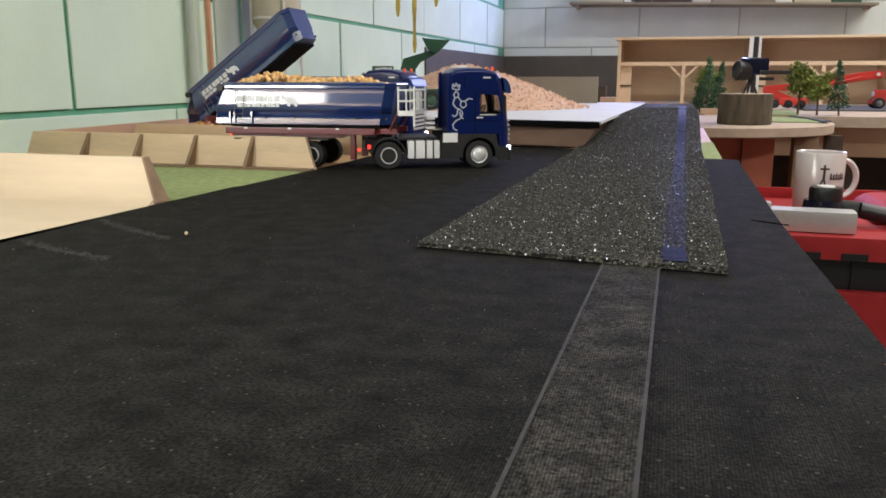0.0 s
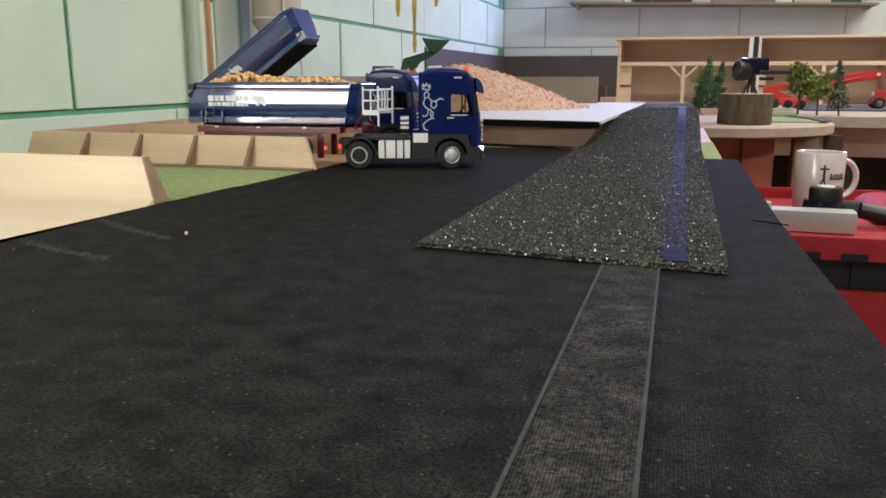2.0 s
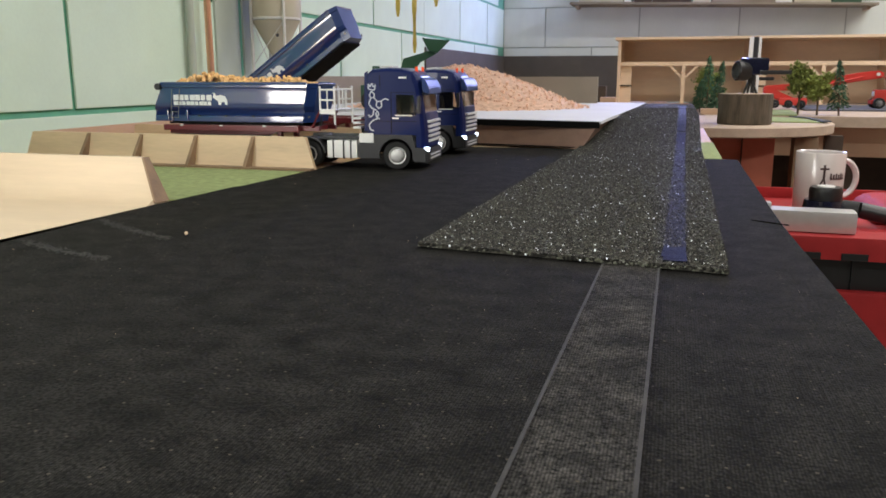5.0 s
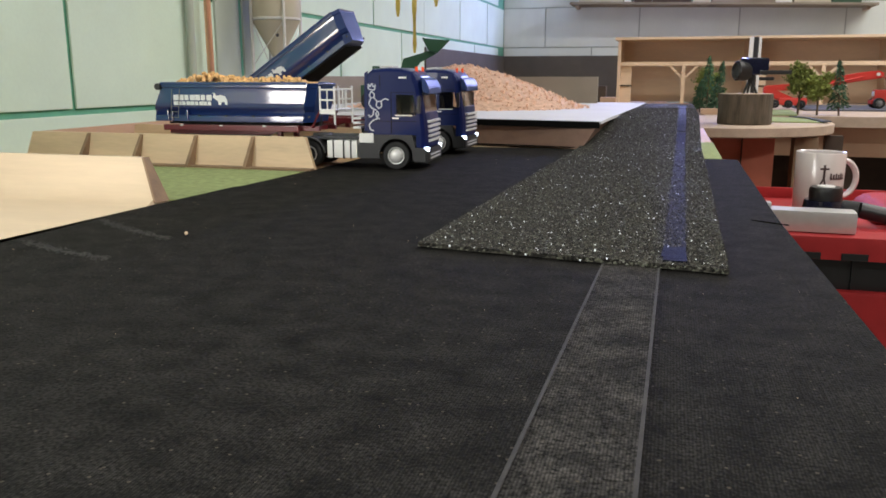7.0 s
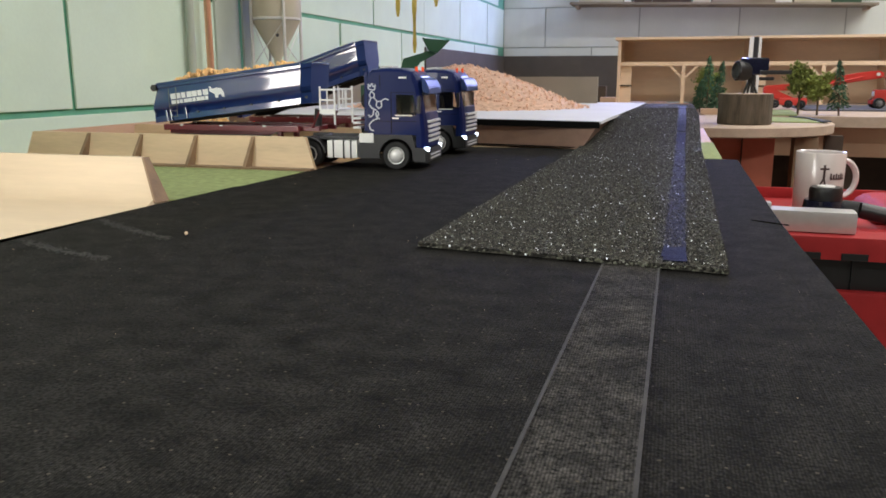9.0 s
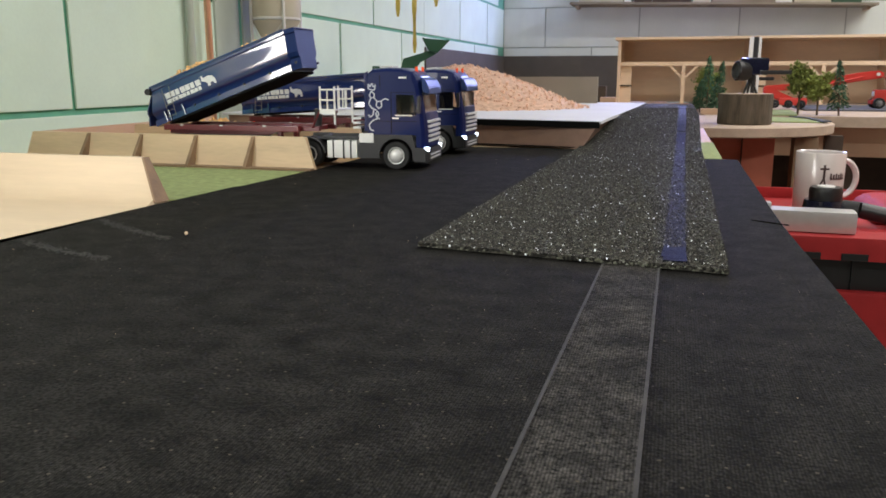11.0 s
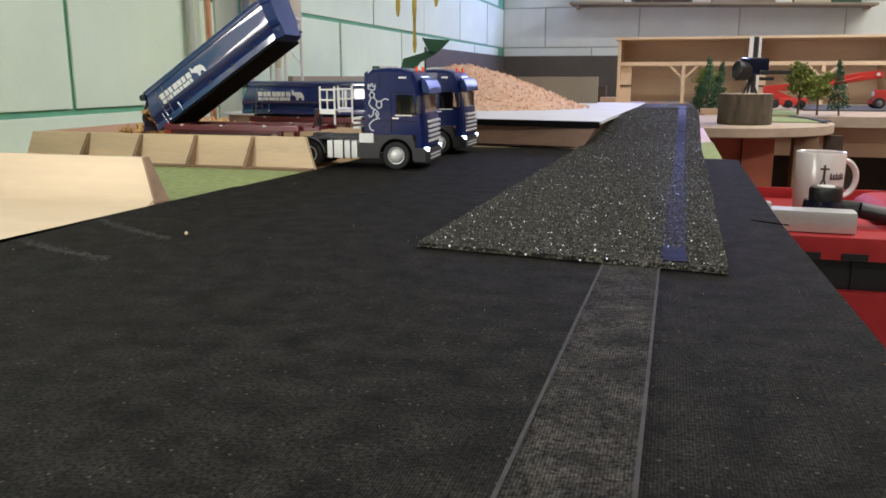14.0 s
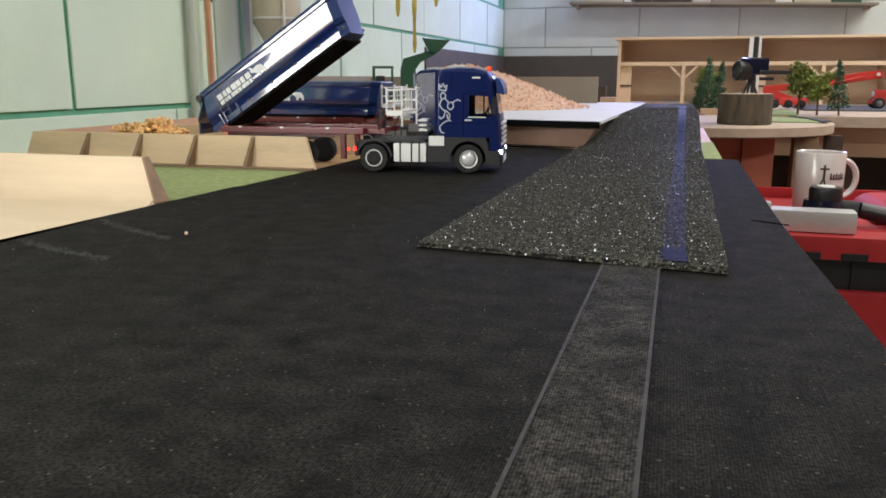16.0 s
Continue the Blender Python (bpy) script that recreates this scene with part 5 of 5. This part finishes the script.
part("headlamp_panel", boxed(-0.0225, -0.016, 0.040, -0.0195, 0.016, 0.056, bevel=0.001), WHITEPL, rt)
part("bumper", boxed(-0.030, -0.026, 0.014, -0.018, 0.026, 0.028, bevel=0.002), RED_M, rt)
for x, r in ((-0.008, 0.018), (0.055, 0.028)):
    for s in (-1, 1):
        wheel("tractor_wheel", rt, x, s * 0.034, r, r, 0.016, GREYPL)

# ---- crates, mug and tool beside the table ----
tb = thing("red_crate", "red plastic crate tray on a stacked toolbox", "crate")
x0, x1, y0, y1 = 0.115, 0.70, 1.235, 1.63
part("tray_floor", boxed(x0, y0, -0.124, x1, y1, -0.118), CRATE, tb)
part("front_wall", boxed(x0, y0 - 0.006, -0.150, x1, y0, -0.116, bevel=0.003), CRATE, tb, smooth=True)
part("back_wall", boxed(x0, y1, -0.150, x1, y1 + 0.006, -0.098, bevel=0.003), CRATE, tb, smooth=True)
part("side_wall", boxed(x0 - 0.006, y0, -0.150, x0, y1, -0.112, bevel=0.003), CRATE, tb, smooth=True)
b = bmesh.new()
prism(b, [(0.315, -0.1175), (0.315, -0.112), (0.330, -0.094), (0.350, -0.090), (0.70, -0.092), (0.70, -0.1175)], 1.36, 1.55, "y")
bmesh.ops.bevel(b, geom=b.edges[:], offset=0.004, segments=3, affect="EDGES")
part("raised_ledge", b, CRATE, tb, smooth=True)
for k in range(4):
    part("latch_slot", boxed(0.185 + 0.062 * k, y0 - 0.0085, -0.149, 0.220 + 0.062 * k, y0 - 0.0058, -0.139, bevel=0.0012), BLACKPL, tb)
part("dark_band", boxed(x0 + 0.01, y0 + 0.010, -0.196, x1, y1 - 0.01, -0.150), BLACKPL, tb)
for k in range(9):
    part("band_rib", boxed(x0 + 0.03 + 0.06 * k, y0 + 0.006, -0.194, x0 + 0.034 + 0.06 * k, y0 + 0.011, -0.152), BLACKPL, tb)
part("lower_box", boxed(x0 + 0.005, y0 - 0.006, FLOOR, x1, y1, -0.196, bevel=0.004), CRATE, tb)
mug = thing("mug", "white ceramic mug with dark print and handle", "mug", m=pose(0.248, 1.47, -0.118, 0, 0, 14))
part("cup", lathe(bmesh.new(), [(0.034, 0.0), (0.0375, 0.003), (0.0385, 0.02), (0.0395, 0.1015), (0.0385, 0.103), (0.0365, 0.1015), (0.0355, 0.012), (0.001, 0.008)], 48), CERAMIC, mug, smooth=True)
hd = bmesh.new()
tube(hd, [(0.036 + 0.026 * math.sin(a), 0.0, 0.058 + 0.031 * math.cos(a)) for a in [radians(8 + 16.4 * k) for k in range(11)]], 0.0048, 10)
for v in hd.verts:
    v.co.y *= 1.4
part("handle", hd, CERAMIC, mug, smooth=True)


def print_bar(bm, a0, a1, z0, z1, rr=0.0399, lean=0.0):
    n = max(2, int(abs(a1 - a0) / 3))
    for k in range(n):
        u, v = a0 + (a1 - a0) * k / n, a0 + (a1 - a0) * (k + 1) / n
        q = [bm.verts.new((rr * math.cos(radians(p + d)), rr * math.sin(radians(p + d)), z)) for p, z, d in ((u, z0, 0), (v, z0, 0), (v, z1, lean), (u, z1, lean))]
        bm.faces.new(q)


pr = bmesh.new()
print_bar(pr, 249, 253, 0.052, 0.066, lean=8)
print_bar(pr, 259, 263, 0.052, 0.066, lean=-5)
print_bar(pr, 255, 260, 0.064, 0.084)
print_bar(pr, 248, 268, 0.076, 0.079)
for k in range(6):
    print_bar(pr, 271 + 7 * k, 275 + 7 * k, 0.060, 0.0705 - 0.002 * (k % 2))
    print_bar(pr, 271 + 7 * k, 277 + 7 * k, 0.060, 0.0625)
print_bar(pr, 285, 312, 0.045, 0.048, lean=3)
part("print", pr, PRINT, mug, "dark printed figure and bars")
tool = thing("power_tool", "silver and black hand power tool in the crate", "tool", m=pose(0.135, 1.285, -0.118, 0, 0, -3))
part("housing", boxed(0.0, -0.020, 0.001, 0.136, 0.022, 0.033, bevel=0.005), ALU, tool, smooth=True)
part("housing_lip", boxed(-0.005, 0.000, 0.033, 0.020, 0.020, 0.040, bevel=0.002), ALU, tool, smooth=True)
part("motor_base", lathe(bmesh.new(), [(0.026, 0.022), (0.030, 0.028), (0.028, 0.040)], 28, pose(0.098, 0.060, 0)), BLUEBLACK, tool, smooth=True)
part("knob", lathe(bmesh.new(), [(0.020, 0.030), (0.0235, 0.036), (0.0245, 0.054), (0.0225, 0.060)], 32, pose(0.100, 0.060, 0)), BLACKPL, tool, smooth=True)
part("knob_cap", lathe(bmesh.new(), [(0.0130, 0.0602), (0.0125, 0.0618), (0.001, 0.0622)], 32, pose(0.100, 0.060, 0)), WHITEPL, tool, smooth=True)
gr = bmesh.new()
tube(gr, [(0.110, 0.075, 0.028), (0.150, 0.062, 0.026), (0.200, 0.060, 0.016), (0.300, 0.062, 0.012)], 0.0125, 16)
part("grip", gr, BLACKPL, tool, smooth=True)

# ---- ground details ----
b = bmesh.new()
prism(b, [(0.044, 1.134), (0.0705, 1.134), (0.0712, 1.42), (0.052, 1.42)], -0.002, 0.0002, "z")
tagged(part("grass_edge", b, GRASS), "light green grass edge beside the road mat", "grass mat")
for pts in ([(-0.4216, 0.5160), (-0.3802, 0.4883), (-0.3219, 0.4616)], [(-0.4198, 0.4341), (-0.3755, 0.4126), (-0.3224, 0.3990)]):
    b, flake = bmesh.new(), random.Random(3)
    for k in range(420):
        u = 2 * flake.random() ** 0.8
        (xa, ya), (xb, yb) = pts[min(1, int(u))], pts[min(1, int(u)) + 1]
        u -= min(1, int(u))
        x, y, q = xa + (xb - xa) * u + flake.gauss(0, 0.0008), ya + (yb - ya) * u + flake.gauss(0, 0.0028), flake.uniform(0.0003, 0.0009)
        prism(b, [(x - q, y - q * 0.5), (x + q * 0.6, y - q), (x + q, y + q * 0.7), (x - q * 0.4, y + q)], 0.0001, 0.0004, "z")
    tagged(part("chalk_scuff", b, CHALK), "faint pale scuff on black cloth", "scuff mark", "scuff marks")
b = bmesh.new()
for k in range(90):
    x, y = random.uniform(-0.40, 0.085), random.uniform(0.19, 1.1)
    if x > -0.16 and y > 0.44:
        continue
    blob(b, (x, y, 0.0004), random.uniform(0.00014, 0.00034) * (0.25 + y), sub=1)
tagged(part("dust", b, SAWN), "pale dust crumbs scattered on black cloth", "dust", kind="stuff")
b = bmesh.new()
blob(b, (-0.3207, 0.4787, 0.0012), 0.0014, sub=1)
tagged(part("crumb", b, SAWN), "pale crumb lying on black cloth", "crumb")
b = bmesh.new()
prism(b, [(0.064, 0.646), (0.089, 0.628), (0.0892, 0.6315), (0.064, 0.6472)], 0.0002, 0.0006, "z")
tagged(part("cloth_cut", b, RUBBER_D), "short cut in the black cloth", "cut")

# ---- wall blocks ----
def block_mesh(name, dx, dy, dz, material_):
    bm = boxed(0, 0, 0, dx, dy, dz, bevel=0.0025)
    me = bpy.data.meshes.new(name)
    bm.to_mesh(me)
    bm.free()
    me.materials.append(material_)
    return me


GAP, GAP_FAR = 0.0095, 0.0055
lm_ = block_mesh("block", 0.0045, 0.52 - GAP, 0.20 - GAP, WALL)
fm_ = block_mesh("block", 0.476 - GAP_FAR, 0.0045, 0.20 - GAP_FAR, WALL_FAR)
for c in range(-1, 7):
    z = 0.06 + 0.20 * c
    for k in range(-6, 8):
        y = 0.006 + 0.52 * k + (0.26 if c % 2 else 0.0) + random.uniform(-0.004, 0.004)
        if y > 4.2 or y < -3.0 or (z < 0.8 and z > -0.25 and -0.95 < y < 0.33 and y + 0.52 > -0.52):
            continue
        ob = new("block", lm_)
        ob.parent = wall_left
        ob.location = (WX - 0.0045 + random.uniform(0, 0.0012), y, z)
        ob.scale.y = min(1.0, (4.296 - y) / (0.52 - GAP))
    for k in range(0, 9):
        x = WX + 0.01 + 0.476 * k - (0.262 if c % 2 else 0.02)
        if x + 0.476 < WX + 0.05 or x > 3.0:
            continue
        full, left = 0.476 - GAP_FAR, max(x, WX + 0.0015)
        ob = new("block", fm_)
        ob.parent = wall_far
        ob.location = (left, FY - random.uniform(0, 0.001), z)
        ob.scale.x = (x + full - left) / full


# ---- what moves ----
def lerp_rows(rows, t):
    """The place and heading on rows of (t, x, y, heading) at t."""
    for a, b in zip(rows, rows[1:]):
        if t <= b[0]:
            k = 0 if b[0] == a[0] else max(0, (t - a[0]) / (b[0] - a[0]))
            return [p + (q - p) * k for p, q in zip(a[1:], b[1:])]
    return list(rows[-1][1:])


A_CAB = [(0, -0.2354, 0.9758, 25), (0.5, -0.2409, 0.9732, 24), (1.0, -0.256, 0.9655, 20), (1.5, -0.2615, 0.9621, 18), (2.0, -0.262, 0.9611, 17.5), (2.5, -0.2702, 0.9443, 11), (3.0, -0.2916, 0.9395, 7), (3.5, -0.3121, 0.9364, 4.3), (3.7, -0.3127, 0.9364, 4), (15.3, -0.3127, 0.9364, 4), (15.5, -0.2903, 0.9306, 4.5), (16, -0.2237, 0.9194, 8)]
A_REAR = [(0, -0.325, 0.930, 4.6), (0.5, -0.3343, 0.932, 4.3), (1.0, -0.357, 0.936, 3.6), (1.5, -0.3699, 0.938, 3.2), (2.0, -0.3718, 0.939, 3.1), (2.5, -0.390, 0.943, 2.5), (3.0, -0.4137, 0.9486, 1.7), (3.5, -0.432, 0.9515, 1.2), (3.7, -0.432, 0.9515, 1.2), (15.3, -0.432, 0.9515, 1.2), (15.5, -0.4085, 0.9486, 1.2), (16, -0.3395, 0.9358, 1.0)]
A_TILT = [(0, 0), (7.0, 0), (7.5, 1.3), (8, 3.1), (8.5, 4.8), (9, 7.2), (10.3, 15.2), (11.5, 24.0), (12, 28.0), (12.5, 31), (13, 32.6), (13.5, 33.5), (16, 33.5)]
B_SHIFT = [(0, -0.079), (1.85, -0.079), (2.0, -0.073), (2.5, -0.0495), (3.0, -0.047), (3.5, -0.005), (3.8, 0), (16, 0)]
B_TILT = [(0, 35.6), (6.6, 35.6), (7, 34), (7.5, 30.5), (8, 26.5), (8.5, 22.5), (9, 18), (10.2, 9), (11.3, 2.6), (12, 1.2), (12.6, 0), (16, 0)]
STEER = [(0, 0), (1.0, 0), (1.5, 18), (2.5, 26), (3.5, 36), (4.2, 34), (5.8, 0), (15.3, 0), (15.6, 10), (16, 10)]


def lerp1(rows, t):
    return lerp_rows([(a, b) for a, b in rows], t)[0]


def tip(trailer, rows):
    body = [o for o in trailer.children if o.name.startswith("body")][0]
    walk(body, [(t, Matrix.Translation(PIVOT) @ pose(0, 0, 0, 0, -a, 0)) for t, a in rows])
    gate = [o for o in body.children if o.name.startswith("tailgate")][0]
    walk(gate, [(t, Matrix.Translation(HINGE - PIVOT) @ pose(0, 0, 0, 0, max(0, a - 7) * 1.05, 0)) for t, a in rows])
    return body


def roll_wheels(truck, path, steer):
    """Turns a truck's wheels with its way along its heading."""
    times = [0.1 * k for k in range(0, 43)] + [4.6, 5.0, 5.4, 5.8, 15.2] + [15.3 + 0.1 * k for k in range(8)]
    way, turn, last = 0.0, [], None
    for t in times:
        x, y, h = lerp_rows(path, t)
        if last:
            way += (x - last[0]) * math.cos(radians(h)) + (y - last[1]) * math.sin(radians(h))
        last = (x, y)
        turn.append(math.degrees(way / WR))
    for w in [o for o in truck.children if "wheel" in o.name and "base" in o]:
        x, y, z = w["base"]
        front = w.name.startswith("front")
        walk(w, [(t, wheel_pose(x, y, z, w["side"], a, lerp1(steer, t) if front else 0)) for t, a in zip(times, turn)])


def in_body(t, place):
    """A place of trailer A's body space in the world, at t."""
    x, y, h = lerp_rows(A_REAR, t)
    return pose(x, y, 0, 0, 0, h) @ Matrix.Translation(PIVOT) @ pose(0, 0, 0, 0, -lerp1(A_TILT, t), 0) @ (Vector(place) - PIVOT)


def slide_out(p, t0, start, rest, turn, rnd, hop=0.0, hold=0.0):
    """Carries a piece in the tipping body to its lip, then lets it fall to rest."""
    still = [0, 0.5, 1.0, 1.5, 2.0, 2.5, 3.0, 3.5, 3.7, 7.0, 8, 9, 10.3, 11.5, 12, 12.5, 13, 13.5]
    rows = [(t, Matrix.Translation(in_body(t, start)) @ turn) for t in [s for s in still if s < t0 - 0.55] + [t0 - 0.5]]
    lip = in_body(t0, (XR - 0.007, rnd.uniform(-0.024, 0.024), 0.064))
    rows.append((t0, Matrix.Translation(lip) @ turn))
    if hold:
        side = rnd.uniform(-0.02, 0.02)
        rows[-1:] = [(t, Matrix.Translation(in_body(t, (XR - 0.004, side, 0.064 + hop))) @ turn) for t in (t0, t0 + hold * 0.25, t0 + hold * 0.5, t0 + hold * 0.75, t0 + hold)]
        lip, t0, hop = rows[-1][1].translation, t0 + hold, 0.0
    mid = lip * 0.5 + rest * 0.5
    mid.z = max(rest.z + 0.004, lip.z * 0.8 + rest.z * 0.2) + hop
    rows += [(t0 + 0.1, Matrix.Translation(mid) @ turn), (t0 + 0.2, Matrix.Translation(rest) @ turn), (16.1, Matrix.Translation(rest) @ turn)]
    walk(p, rows)


def drop_potatoes():
    """Clumps and single potatoes that slide out of the tipped trailer and come to rest in the bay."""
    rnd = random.Random(5)
    spots = [(-0.715, 0.93, 0.014), (-0.675, 0.955, 0.014), (-0.720, 0.975, 0.015), (-0.640, 0.935, 0.014), (-0.675, 0.985, 0.016), (-0.635, 0.980, 0.014),
             (-0.700, 0.945, 0.034), (-0.655, 0.960, 0.034), (-0.690, 0.975, 0.038), (-0.720, 0.955, 0.037), (-0.645, 0.945, 0.033), (-0.672, 0.955, 0.046)]
    for k, spot in enumerate(spots):
        bm = bmesh.new()
        for j in range(46):
            d = Vector((rnd.gauss(0, 1), rnd.gauss(0, 1), rnd.gauss(0, 1))).normalized() * rnd.random() ** 0.4
            potato_mesh(bm, (d.x * 0.023, d.y * 0.026, d.z * 0.0085), rnd.uniform(0.0024, 0.0036))
        p = tagged(part("potato_clump", bm, POTATO, smooth=True), "loose clump of yellow potatoes tipped into the bay", "potatoes", "tipped potato clumps")
        start = (XR + 0.045 + 0.013 * k, 0.0, 0.083)
        late = 2.6 if k in (4, 9, 11) else 0.0
        slide_out(p, 12.2 + 0.12 * k, start, Vector(spot), pose(0, 0, 0, 0, 0, rnd.uniform(-30, 30)), rnd, 0.012 * (k % 3) if late else 0.0, late - 0.09 * k if late else 0.0)
    me = bpy.data.meshes.new("potato")
    bm = bmesh.new()
    potato_mesh(bm, (0, 0, 0), 0.0033)
    bm.to_mesh(me)
    bm.free()
    me.materials.append(POTATO)
    outside = {22: (-0.628, 0.852), 46: (-0.735, 0.835), 63: (-0.70, 0.80)}
    for k in range(200):
        p = tagged(new("potato", me), "single yellow potato tipped from the trailer", "potato", "tipped potatoes")
        turn = Euler((rnd.random() * 6, rnd.random() * 6, rnd.random() * 6)).to_matrix().to_4x4()
        start = (XR + 0.03 + 0.0007 * k, rnd.uniform(-0.02, 0.02), 0.086)
        x, y = min(max(rnd.gauss(-0.68, 0.034), -0.765), -0.605), min(max(rnd.gauss(0.955, 0.022), 0.905), 1.03)
        slope = 1 - abs(x + 0.68) / 0.105 - abs(y - 0.955) / 0.09
        rest = Vector((x, y, 0.003 + max(0, 0.048 * slope)))
        hop = 0.0
        if k in outside:
            rest, hop = Vector((*outside[k], 0.003)), 0.02
        slide_out(p, 12.1 + 2.95 * (k / 200) ** 1.5, start, rest, turn, rnd, hop)


def motions():
    walk(A_TRACTOR, [(t, pose(x, y, 0, 0, 0, h)) for t, x, y, h in A_CAB])
    walk(A_TRAILER, [(t, pose(x, y, 0, 0, 0, h)) for t, x, y, h in A_REAR])
    walk(B_TRACTOR, [(t, pose(-0.314 + d, 1.134 - d * 0.05, 0, 0, 0, 0)) for t, d in B_SHIFT])
    walk(B_TRAILER, [(t, pose(-0.4270 + d, 1.162 - d * 0.05, 0, 0, 0, 0)) for t, d in B_SHIFT])
    body = tip(A_TRAILER, A_TILT)
    tip(B_TRAILER, B_TILT)
    load = [o for o in body.children if o.name.startswith("load")][0]
    walk(load, [(0, pose(0, 0, 0)), (11.2, pose(0, 0, 0)), (12.2, pose(-0.002, 0, -0.006)), (13.2, pose(-0.004, 0, -0.009)), (15, pose(-0.004, 0, -0.011)), (16, pose(-0.004, 0, -0.011))])
    roll_wheels(A_TRACTOR, A_CAB, STEER)
    roll_wheels(B_TRACTOR, [(t, -0.314 + d, 1.134 - d * 0.05, 0) for t, d in B_SHIFT], [(0, 0), (16, 0)])
    drop_potatoes()


motions()
